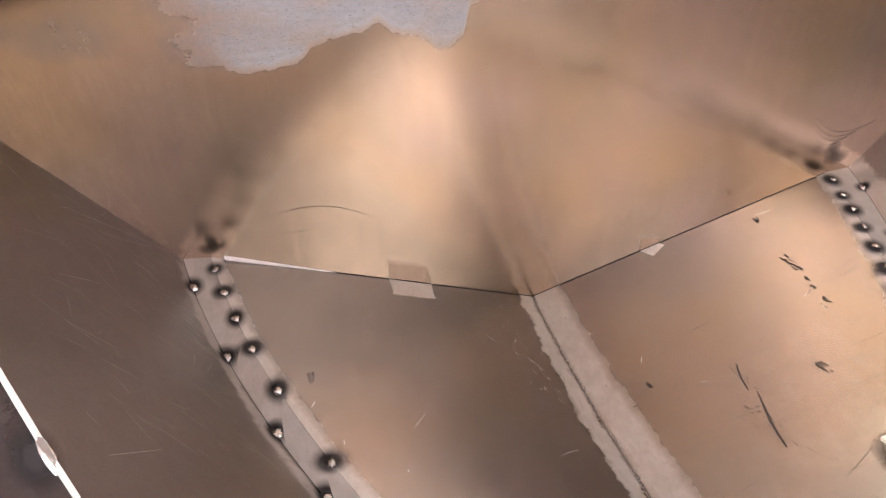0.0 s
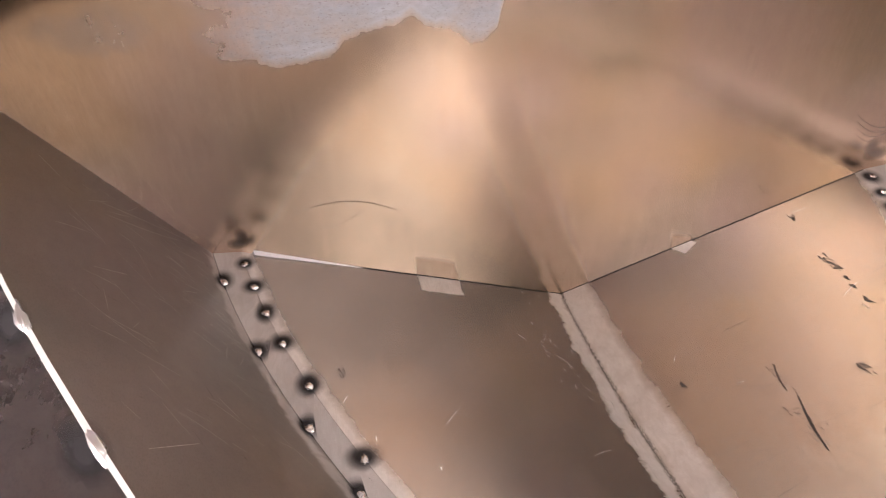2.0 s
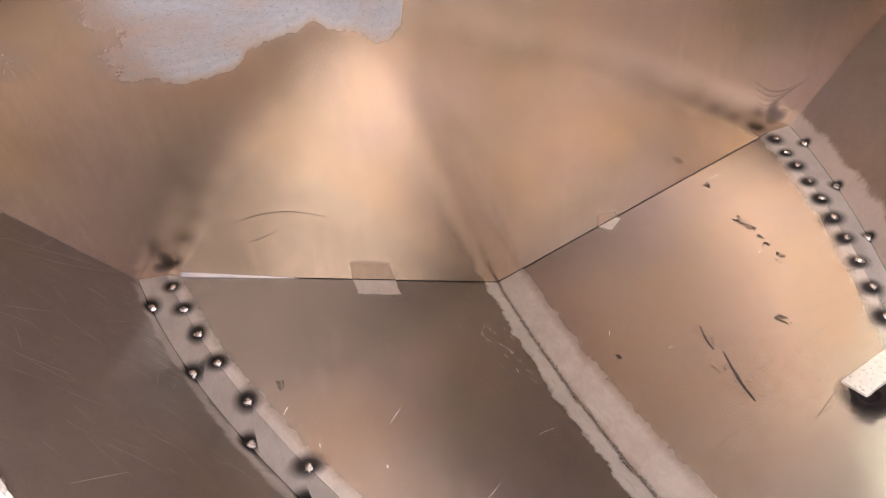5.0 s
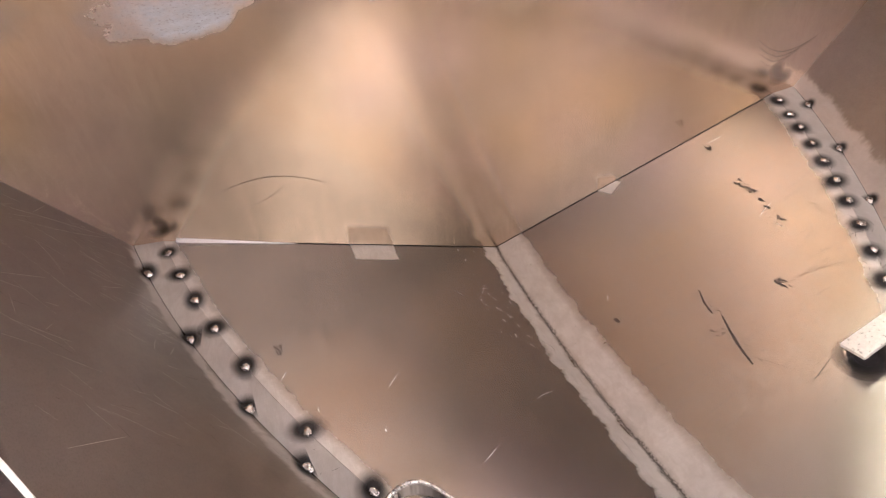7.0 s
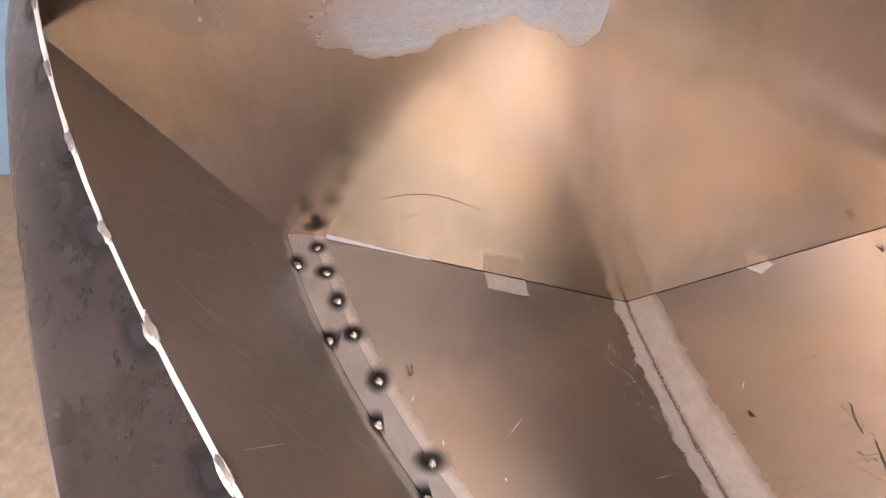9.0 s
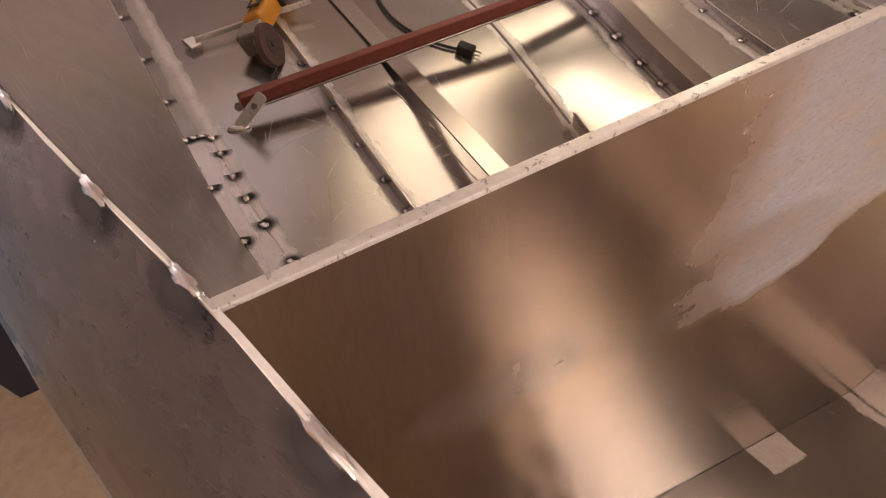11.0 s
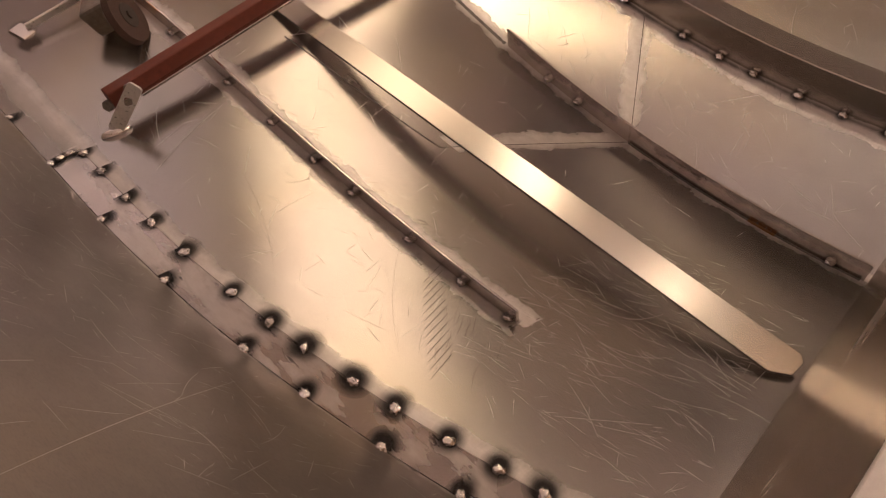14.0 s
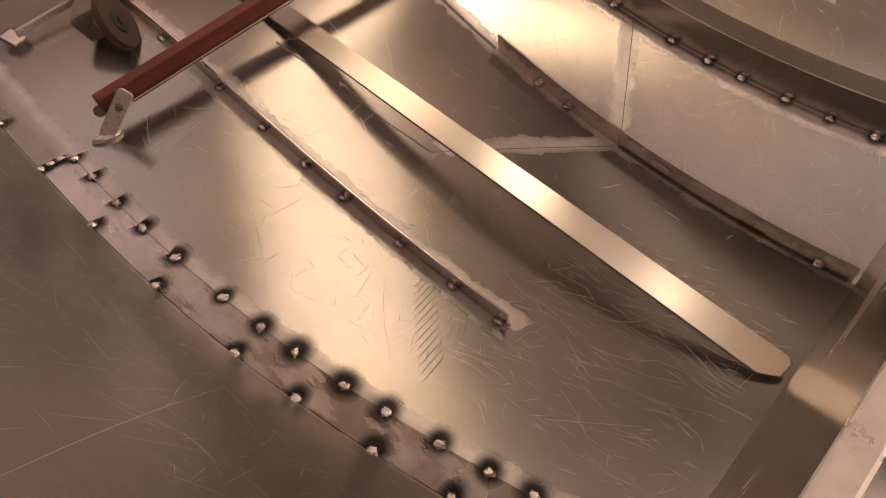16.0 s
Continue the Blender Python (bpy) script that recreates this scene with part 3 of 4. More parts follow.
side_l = [(-1.079, 0.371), (-knuckle(0)[0] - 0.001, 1.0), (-sheer(0)[0] + 0.004, 1.306)]
side_r = [(-x, z) for x, z in side_l]
loop = foot_l + side_l + side_r[::-1] + foot_r[::-1]
front = [bm.verts.new((x * W, -T / 2, z * W)) for x, z in loop]
back = [bm.verts.new((x * W, T / 2, z * W)) for x, z in loop]
bm.faces.new(front)
bm.faces.new(back[::-1])
for i in range(len(loop)):
    j = (i + 1) % len(loop)
    bm.faces.new((front[i], back[i], back[j], front[j]))
part("sheet", bm, M["bulkhead"], bulkhead)
# Added bright strip: stands in for light showing through the gap at the foot.
bm = bmesh.new()
xs_ = smooth_seq(-0.962, -0.62, 10)
up_ = [bm.verts.new(P(x, 0, bottom_z(x, 0) + 1.15 * gap_lift(x) + 0.0004) + Vector((0, -0.0018, 0))) for x in xs_]
dn_ = [bm.verts.new(P(x, 0, bottom_z(x, 0)) + Vector((0, -0.0018 - 0.55 * W * gap_lift(x), 0.0004))) for x in xs_]
for k in range(10):
    bm.faces.new((up_[k], up_[k + 1], dn_[k + 1], dn_[k]))
part("gap_light_strip", bm, M["glint"], bulkhead, "added bright strip standing in for light through the foot gap")
for sx, xa, xb in ((-1, 0.0, 0.68), (1, 0.0, 0.99)):
    bm = bmesh.new()
    pts_ = [sx * v for v in smooth_seq(xa, xb, 8)]
    lo_ = [bm.verts.new(P(x, 0, bottom_z(x, 0)) + Vector((0, -T / 2 - 0.0007, 0.0002))) for x in pts_]
    hi_ = [bm.verts.new(P(x, 0, bottom_z(x, 0)) + Vector((0, -T / 2 - 0.0005, 0.0017 + 0.0006 * noise.noise((x * 20, 0, 0))))) for x in pts_]
    for k in range(8):
        bm.faces.new((lo_[k], lo_[k + 1], hi_[k + 1], hi_[k]))
    part("foot_seam", bm, M["seam"], bulkhead, "dark open seam at the foot")
bm = bmesh.new()
box(bm, Matrix.Translation((0, 0, 1.307 * W + 0.0012)), 2 * 1.40 * W, 0.0075, 0.0035, 0.0010, 2)
part("top_edge", bm, M["cut"], bulkhead, "bright sawn top edge")

bulkhead.rotation_euler.x = 0.0055  # the sheet leans a little forward

# ---- seams, ground bands and tacks ----
rnd = random.Random(4)


def frame_at(p, n, along):
    n = n.normalized()
    x = (along - n * along.dot(n)).normalized()
    y = n.cross(x)
    m = Matrix((x, y, n)).transposed().to_4x4()
    m.translation = p
    return m


def bead_mesh(seed, r=0.0063):
    bm = bmesh.new()
    bmesh.ops.create_icosphere(bm, subdivisions=3, radius=r)
    for v in bm.verts:
        k = 1 + 0.50 * noise.noise(v.co * 330 + Vector((seed * 3.1, 0, 0))) + 0.22 * noise.noise(v.co * 900 + Vector((0, seed * 2.3, 0)))
        v.co = Vector((v.co.x * 1.25 * k, v.co.y * k, max(v.co.z * 0.55 * k, -0.0005)))
    me = bpy.data.meshes.new("tack_bead")
    bm.to_mesh(me)
    bm.free()
    me.materials.append(M["bead"])
    me.shade_smooth()
    return me


BEADS = [bead_mesh(i) for i in range(6)]


def soot_mesh(seed):
    bm = bmesh.new()
    uvl = bm.loops.layers.uv.new("UVMap")
    c = bm.verts.new((0, 0, 0))
    n = 20
    ring = [bm.verts.new((math.cos(2 * math.pi * k / n), math.sin(2 * math.pi * k / n), 0)) for k in range(n)]
    for k in range(n):
        f = bm.faces.new((c, ring[k], ring[(k + 1) % n]))
        for lo in f.loops:
            lo[uvl].uv = (0.5 + 0.5 * lo.vert.co.x, 0.5 + 0.5 * lo.vert.co.y)
    me = bpy.data.meshes.new("soot_ring")
    bm.to_mesh(me)
    bm.free()
    me.materials.append(M["soot"])
    return me


SOOT = soot_mesh(0)
SMOKE = soot_mesh(1)
SMOKE.materials[0] = M["smoke"]


def tack(p, n, along, parent, size=1.0, soot=0.017, shift=(0.0, 0.0), wall=None, stretch=1.0, wide=1.2):
    m = frame_at(p + n * 0.0012, n, along)
    b = new("tack_weld", rnd.choice(BEADS))
    b.parent = parent
    b.matrix_basis = m @ pose(0, 0, 0, 0, 0, rnd.uniform(-40, 40) / stretch ** 3) @ Matrix.Diagonal((size * stretch, size * rnd.uniform(0.8, 1.1), size, 1))
    if soot:
        k = new("soot_ring", SOOT)
        k.parent = parent
        if wall is not None:
            k2 = new("soot_ring", SOOT)
            k2.parent = parent
            k2.matrix_basis = frame_at(wall[0], wall[1], along) @ Matrix.Diagonal((wide * soot, 0.75 * wide * soot, 1, 1))
        k.matrix_basis = frame_at(p + n * (0.0011 + rnd.uniform(0, 0.0003)), n, along) @ Matrix.Translation((shift[0], shift[1], 0)) @ Matrix.Diagonal((1.35 * soot * rnd.uniform(0.85, 1.25), 1.35 * soot * rnd.uniform(0.8, 1.15), 1, 1))


AFT = Vector((0, 1, 0))
UPZ = Vector((0, 0, 1))
for x, z, rx, rz in ((-1.0, 0.395, 0.020, 0.014), (-0.985, 0.42, 0.013, 0.020), (1.01, 0.42, 0.030, 0.020), (0.985, 0.45, 0.020, 0.022)):
    k = new("soot_smudge", SMOKE)
    k.parent = bulkhead
    k.matrix_basis = frame_at(P(x, 0, z) + Vector((0, -T / 2 - 0.0006, 0)), Vector((0, -1, 0)), Vector((1, 0, 0))) @ Matrix.Diagonal((rx, rz, 1, 1))
# left and right, forward of the bulkhead
for y in (-0.07, -0.176, -0.288, -0.408, -0.556, -0.775, -0.951, -1.12, -1.27):
    p, n = on_chine(-1, y, 0.0)
    tack(p, n, AFT, hull, 1.0, 0.020, (0.005, 0.0))
for y in (-0.145, -0.427, -0.675, -0.854, -1.05, -1.22):
    p, n = on_chine(-1, y, 0.98, 0.001)
    tack(p, n, AFT, hull, 1.2, 0.022, (0.005, 0.003), on_side(-1, y, 0.008, 0.0012))
for y in (-0.052, -0.14, -0.215, -0.302, -0.39, -0.479, -0.565, -0.655, -0.747, -0.84, -0.94, -1.05):
    p, n = on_chine(1, y, 0.0)
    tack(p, n, AFT, hull, 0.95, 0.019, (0.0, 0.005))
for y in (-0.123, -0.359, -0.585, -0.80, -1.0):
    p, n = on_chine(1, y, 0.98)
    tack(p, n, AFT, hull, 1.1, 0.0155, (0, 0), on_side(1, y, 0.008, 0.0012))
# aft of it
for y in (0.10, 0.212, 0.297, 0.398, 0.518, 0.618, 0.747, 0.846, 0.967, 1.133, 1.259, 1.366, 1.481, 1.564):
    for s in (-1, 1):
        p, n = on_chine(s, y, 0.0)
        tack(p, n, AFT, hull, 1.15, 0.0175 + 0.003 * (0.4 < y < 0.9), (0.004, 0.004 * s))
for y in (0.13, 0.313, 0.477, 0.665, 0.834, 1.096, 1.345, 1.584, 1.797, 2.06, 2.36, 2.7, 3.1, 3.5):
    for s in (-1, 1):
        p, n = on_chine(s, y, 0.98)
        tack(p, n, AFT, hull, 1.1, 0.0165, (0.003, 0.005 * s))
for f in (0.33, 0.66):
    p, n = on_chine(-1, 1.585, f)
    tack(p, n, Vector((1, 0, 0)), hull, 1.0, 0.012)
# sheer edge: long slanting tacks, soot on the strake below
for s in (-1, 1):
    for y in (-1.45, -1.30, -1.139, -0.99, -0.86, -0.718, -0.579, -0.425, -0.335, -0.234, -0.115, 0.02, 0.14, 0.3, 0.47, 0.7, 0.95, 1.25):
        t, k = sheer(y), knuckle(y)
        a = P(s * t[0], y, t[1])
        d = (P(s * sheer(y + 0.01)[0], y + 0.01, sheer(y + 0.01)[1]) - a).normalized()
        out = (P(s * k[0], y, k[1]) - a).normalized()
        nn = d.cross(out).normalized()
        nn = nn if nn.z > 0 else -nn
        kx = k[0] + (t[0] - k[0]) * 0.93 + 0.035 * math.sin(math.pi * 0.93)
        down = (P(s * kx, y, k[1] + (t[1] - k[1]) * 0.93) - a).normalized()
        skin = d.cross(down).normalized()
        skin = skin if skin.x * s > 0 else -skin
        tack(a - nn * 0.0004, nn, d, hull, 0.70, 0, stretch=rnd.uniform(2.0, 3.2))
        k2 = new("soot_ring", SOOT)
        k2.parent = hull
        k2.matrix_basis = frame_at(a + down * 0.0085 + skin * 0.0014, skin, d) @ Matrix.Diagonal((0.030, 0.016, 1, 1))



def weld_run(points, width, height, seed):
    """A rippled weld bead along a line of points with normals."""
    rows = []
    for i, (p, n, d) in enumerate(points):
        side = n.cross(d).normalized()
        k = 1 + 0.45 * noise.noise((i * 0.7, seed, 0)) + 0.15 * math.sin(i * 2.1)
        rows.append([p + side * (width * k * math.cos(a)) + n * (height * k * math.sin(a) - 0.0005) for a in [math.pi * j / 6 for j in range(7)]])
    return grid(rows)


def line_on_bottom(a, b, n, lift=0.0):
    out = []
    for i in range(n + 1):
        x, y = a[0] + (b[0] - a[0]) * i / n, a[1] + (b[1] - a[1]) * i / n
        p, nn = on_bottom(x, y, lift)
        out.append((p, nn))
    return [(p, nn, (out[min(i + 1, n)][0] - out[max(i - 1, 0)][0]).normalized()) for i, (p, nn) in enumerate(out)]


part("keel_weld", weld_run(line_on_bottom((0.0, -1.35), (0.0, -0.01), 240), 0.0015, 0.0010, 3), M["weldlight"], hull, "ragged keel weld")
# cross seams aft of the bulkhead, meeting the keel in a V
for s in (-1, 1):
    a, b = (0.0, 0.735), (s * 0.50, 1.035)
    part("cross_seam", weld_run(line_on_bottom(a, b, 90), 0.0011, 0.0009, 40 + s), M["weldlight"], hull)
# the long seam running aft from the left cross seam, beside the angle bar
part("cross_seam", weld_run(line_on_bottom((-0.50, 1.035), (-0.56, 1.60), 100), 0.0016, 0.001, 44), M["weldlight"], hull)


# ---- stringers ----
def section_bar(x, y0, y1, profile, n=26, closed=True):
    """A bar along the bottom at x; profile: corners (across, up) in metres."""
    bm = bmesh.new()
    rings = []
    for y in smooth_seq(y0, y1, n):
        p = P(x, y, bottom_z(x, y))
        rings.append([bm.verts.new(p + Vector((u, 0, v))) for u, v in profile])
    m = len(profile)
    for a, b in zip(rings, rings[1:]):
        for k in range(m):
            bm.faces.new((a[k], a[(k + 1) % m], b[(k + 1) % m], b[k]))
    bm.faces.new(rings[0])
    bm.faces.new(rings[-1])
    return bm


def bar_welds(owner, x, off, ylist, size=1.05, soot=0.010):
    for y in ylist:
        p, n = on_bottom(x + off, y)
        tack(p + n * 0.003, n, AFT, owner, size, soot)


def flat_stringer(x, y0, y1, h, ylist, label, side):
    o = thing("stringer", label, "stringer", "stringers")
    w = 0.0025
    part("flat_bar", section_bar(x, y0, y1, [(-w, 0), (-w, h - 0.0006), (-w + 0.0006, h), (w - 0.0006, h), (w, h - 0.0006), (w, 0)]), M["bar"], o)
    # Paler, rounded strip on the bar: the lamp's glint put into colour and shape.
    part("top_edge", section_bar(x, y0, y1, [(-w * 1.02 * math.cos(math.pi * q / 8), h - 0.0008 + w * 1.02 * math.sin(math.pi * q / 8)) for q in range(9)]), M["glint"], o, "top edge paled and rounded to carry a lamp glint")
    bar_welds(o, x, side * 0.012, ylist)
    return o


B1 = (0.524, 0.665, 0.839, 1.041, 1.19, 1.36, 1.545, 1.809, 2.1)
flat_stringer(-0.788, 0.505, 3.9, 0.028, B1, "upright aluminium flat bar tacked to the bottom plate", -1)
flat_stringer(0.788, 0.505, 3.9, 0.030, (0.50, 0.659, 0.906, 1.157, 1.37, 1.6, 1.9), "upright aluminium flat bar tacked to the bottom plate", -1)
kb = thing("keel_bar", "aluminium flat bar standing on the keel, half welded", "stringer")
part("flat_bar", section_bar(0.0, 0.012, 1.22, [(-0.002, 0), (-0.002, 0.042), (0.002, 0.042), (0.002, 0)]), M["bar"], kb)
bar_welds(kb, 0.0, -0.010, (0.10, 0.935, 1.052), 1.1, 0.011)
part("weld_run", weld_run(line_on_bottom((-0.008, 0.02), (-0.008, 0.735), 160), 0.0032, 0.0026, 21), M["weldlight"], kb, "rippled grey weld bead")
part("stain", weld_run(line_on_bottom((-0.009, 0.25), (-0.009, 0.33), 12), 0.0045, 0.0032, 22), M["rust"], kb, "brown stained stretch of weld")
part("weld_run", weld_run(line_on_bottom((-0.004, 1.23), (-0.004, 2.3), 160), 0.0045, 0.002, 25), M["weldlight"], kb)
# marks on the bar's face that cannot be read
for i in range(10):
    bm = bmesh.new()
    y = 0.50 + 0.012 * i
    box(bm, Matrix.Translation(P(0, y, bottom_z(0, y)) + Vector((-0.0023, 0, 0.030))), 0.0004, 0.0045 if i != 4 else 0.001, 0.004)
    part("marking", bm, M["scuff"], kb)


def angle_stringer(x, side, y0, y1, label, ylist):
    o = thing("angle_stringer", label, "stringer", "angle stringers")
    h, f, t = 0.070, 0.055, 0.003
    s = side
    prof = [(0, 0), (0, h - 0.002), (s * 0.002, h), (s * f, h), (s * f, h - t), (s * t, h - t), (s * t, 0)]
    bm = section_bar(x, y0, y1, prof, 30)
    # clipped end of the flange
    for v in bm.verts:
        base = P(x, y0, bottom_z(x, y0))
        if abs(v.co.y - y0 * W) < 1e-5 and v.co.z > base.z + h - 2 * t:
            d = abs(v.co.x - base.x)
            if d > 0.04:
                v.co.y += 0.022
    part("angle_bar", bm, M["bar"], o)
    bar_welds(o, x, -side * 0.010, ylist, 1.15, 0.013)
    return o


loose = thing("loose_flat_bar", "straight aluminium flat bar lying loose along the bottom", "flat bar")
ya, yb = 0.015, 3.3
za, zb = bottom_z(0.475, 0.02) + 0.016, 0.436 + 0.146 * (yb - 1.62)
bm = bmesh.new()
t = 0.0045
top, low = [], []
for x, y in ((-0.426, ya + 0.012), (-0.440, ya), (-0.482, ya + 0.004), (-0.509, ya + 0.045), (-0.530, yb), (-0.464, yb)):
    z = za + (zb - za) * (y - ya) / (yb - ya)
    top.append(bm.verts.new(P(x, y, z)))
    low.append(bm.verts.new(P(x, y, z) - Vector((0, 0, t))))
bm.faces.new(top)
bm.faces.new(low[::-1])
for k in range(6):
    bm.faces.new((top[k], low[k], low[(k + 1) % 6], top[(k + 1) % 6]))
bmesh.ops.bevel(bm, geom=[e for e in bm.edges if abs(e.verts[0].co.z - e.verts[1].co.z) > t * 0.5 or True], offset=0.0006, segments=1, affect="EDGES")
part("bar", bm, M["bar"], loose)
# Dark strips on the near end and left side: shade put into colour.
bm = bmesh.new()
for k in range(1, 5):
    e0, e1 = (P(x, y, za + (zb - za) * (y - ya) / (yb - ya)) for x, y in ((-0.426, ya + 0.012), (-0.440, ya), (-0.482, ya + 0.004), (-0.509, ya + 0.045), (-0.530, yb))[k - 1:k + 1])
    dd = e1 - e0
    du = dd.normalized()
    box(bm, frame_at((e0 + e1) / 2 - Vector((0, 0, 0.0022)), UPZ - du * du.z, dd), dd.length, 0.0012, 0.0032)
part("shaded_edge", bm, M["scuff"], loose, "dark edge strip with shade put into its colour")
o = angle_stringer(0.396, 1, 0.03, 3.9, "aluminium angle bar tacked to the bottom plate", (0.17, 0.296, 0.429, 0.574, 0.689, 0.822, 1.049, 1.18, 1.3, 1.45, 1.6, 1.8))

# ---- red brace across the bars, with its lug ----
brace = thing("red_brace", "red-primed steel tube lying across the stringers", "brace")
a, b = P(-1.082, 1.60, 0.518), P(0.75, 1.66, 0.518)
d = (b - a).normalized()
mm = frame_at((a + b) / 2, Vector((0, 0, 1)), d)
bm = bmesh.new()
box(bm, mm, (b - a).length, 0.026, 0.028, 0.003, 2)
part("tube", bm, M["red"], brace)
bm = bmesh.new()
box(bm, mm @ Matrix.Translation((0.02, -0.0195, -0.012)), (b - a).length - 0.05, 0.012, 0.005, 0.001, 1)
part("rail", bm, M["bar"], brace, "bright aluminium flat under the tube")
lug = thing("lug", "drilled aluminium lug welded to the bottom plate", "bracket")


def lug_mesh(at, along, up, w, h, t, hole):
    bm = bmesh.new()
    n = along.cross(up).normalized()
    N = 24
    rings = []
    for sgn in (-1, 1):
        o_, i_ = [], []
        for k in range(N):
            an = 2 * math.pi * k / N
            c, s_ = math.cos(an), math.sin(an)
            m = (abs(c) ** 10 + abs(s_) ** 10) ** (-0.1)
            o_.append(bm.verts.new(at + along * (w / 2 * c * m) + up * (h / 2 * s_ * m) + n * (sgn * t / 2)))
            i_.append(bm.verts.new(at + along * (hole * c) + up * (h * 0.16 + hole * s_) + n * (sgn * t / 2)))
        rings.append((o_, i_))
    for (o_, i_) in rings:
        for k in range(N):
            bm.faces.new((o_[k], o_[(k + 1) % N], i_[(k + 1) % N], i_[k]))
    for q in (0, 1):
        A, B = rings[0][q], rings[1][q]
        for k in range(N):
            bm.faces.new((A[k], A[(k + 1) % N], B[(k + 1) % N], B[k]))
    return bm


lp, ln = on_bottom(-1.115, 1.572)
al = Vector((0.70, -0.70, 0.0)).normalized()
up = (Vector((0.25, -0.25, 1)) + Vector((0.2, 0.2, 0))).normalized()
up = (up - al * up.dot(al) + al * 0.85).normalized()
al = (al - up * al.dot(up)).normalized()
part("plate", lug_mesh(lp + up * 0.052 - al * 0.004, al, up, 0.025, 0.100, 0.005, 0.0075), M["cut"], lug)
bm = bmesh.new()
bmesh.ops.create_icosphere(bm, subdivisions=3, radius=1, matrix=frame_at(lp + ln * 0.002, ln, Vector((0.8, -0.2, 0.2))) @ Matrix.Diagonal((0.026, 0.010, 0.009, 1)))
for v in bm.verts:
    v.co += Vector((0, 0, 0.0015 * noise.noise(v.co * 220)))
part("weld", bm, M["bead"], lug, smooth=True)
for q, rr in ((P(-1.090, 1.597, 0.503), 0.0105), (P(-1.030, 1.572, 0.532), 0.0080), (Vector(lp + up * 0.067 - al * 0.004), 0.0060)):
    bm = bmesh.new()
    hm = frame_at(q, al.cross(up), up)
    cyl(bm, hm, rr, rr * 0.94, 0.008, 6)
    cyl(bm, hm, rr * 0.5, rr * 0.45, 0.018, 12)
    part("bolt", bm, M["gear"], lug, "dull zinc hexagon bolt")

# second flat further aft, half hidden by the grinder
rod = thing("cross_flat", "small aluminium flat tacked across the bottom plate", "bracket")
a, b = P(-1.09, 2.06, bottom_z(1.09, 2.06) + 0.03), P(-0.62, 2.10, bottom_z(0.62, 2.1) + 0.05)
bm = bmesh.new()
box(bm, frame_at((a + b) / 2, Vector((0, 0, 1)), (b - a).normalized()), (b - a).length, 0.008, 0.012, 0.001, 1)
part("flat", bm, M["cut"], rod)
bm = bmesh.new()
box(bm, frame_at(a + Vector((-0.01, 0, -0.004)), Vector((0.1, -0.3, 1)), Vector((1, 0.3, 0))), 0.030, 0.036, 0.008, 0.002, 1)
part("foot", bm, M["bar"], rod)
pq, nq = on_bottom(-1.10, 2.08)
tack(pq + nq * 0.012, nq, AFT, rod, 1.6, 0.02)

# ---- angle grinder ----
grinder = thing("angle_grinder", "yellow angle grinder with a worn brown disc, lying down", "power tool", at=P(-0.895, 1.85, bottom_z(0.895, 1.85)))
gx = Vector((0.58, 0.80, 0.12)).normalized()
gy = -(Vector((0.70, -0.64, 0.30)))
gy = (gy - gx * gy.dot(gx)).normalized()
gz = gx.cross(gy)
GM = Matrix((gx, gy, gz)).transposed().to_4x4()  # x along the body, -y out of the disc
GM.translation = Vector((-0.022, 0.035, 0.042))
bm = bmesh.new()
box(bm, GM @ Matrix.Translation((0.13, 0, 0.008)) @ pose(0, 0, 0, 0, 3, 0), 0.15, 0.054, 0.056, 0.016, 4)
box(bm, GM @ Matrix.Translation((0.25, 0, 0.016)), 0.14, 0.050, 0.052, 0.018, 4)
part("motor_body", bm, M["yellow"], grinder, smooth=True)
bm = bmesh.new()
box(bm, GM @ Matrix.Translation((0.13, -0.002, 0.0438)), 0.07, 0.036, 0.003, 0.001, 1)
plate = part("name_plate", bm, M["black"], grinder, "black name plate")
bm = bmesh.new()
for i in range(5):
    box(bm, GM @ Matrix.Translation((0.108 + 0.011 * i, -0.002, 0.0456)), 0.007, 0.014, 0.0008)
part("marking", bm, M["yellow"], plate)
bm = bmesh.new()
for i in range(4):
    box(bm, GM @ Matrix.Translation((0.185 + 0.010 * i, 0, 0.0435)), 0.004, 0.034, 0.004, 0.001, 1)
part("vent", bm, M["black"], grinder)
bm = bmesh.new()
box(bm, GM @ Matrix.Translation((0.20, -0.034, 0.0)), 0.075, 0.018, 0.026, 0.006, 3)
part("switch", bm, M["black"], grinder, smooth=True)
bm = bmesh.new()
box(bm, GM @ Matrix.Translation((0.02, -0.004, 0.006)), 0.062, 0.058, 0.056, 0.010, 3)
cyl(bm, GM @ Matrix.Translation((0.0, -0.026, -0.004)) @ pose(0, 0, 0, 90, 0, 0), 0.024, 0.026, 0.02, 24)
part("gear_head", bm, M["gear"], grinder, smooth=False)
DM = GM @ Matrix.Translation((-0.005, -0.044, -0.010)) @ pose(0, 0, 0, 90, 0, 0)
bm = bmesh.new()
cyl(bm, DM, 0.052, 0.049, 0.012, 40)
disc = part("disc", bm, M["abrasive"], grinder, "worn brown abrasive disc")
bm = bmesh.new()
cyl(bm, DM @ Matrix.Translation((0, 0, 0.0045)), 0.026, 0.022, 0.006, 28)
cyl(bm, DM @ Matrix.Translation((0, 0, 0.008)), 0.009, 0.008, 0.006, 6)
part("hub", bm, M["hub"], disc, "dark hub with a nut")


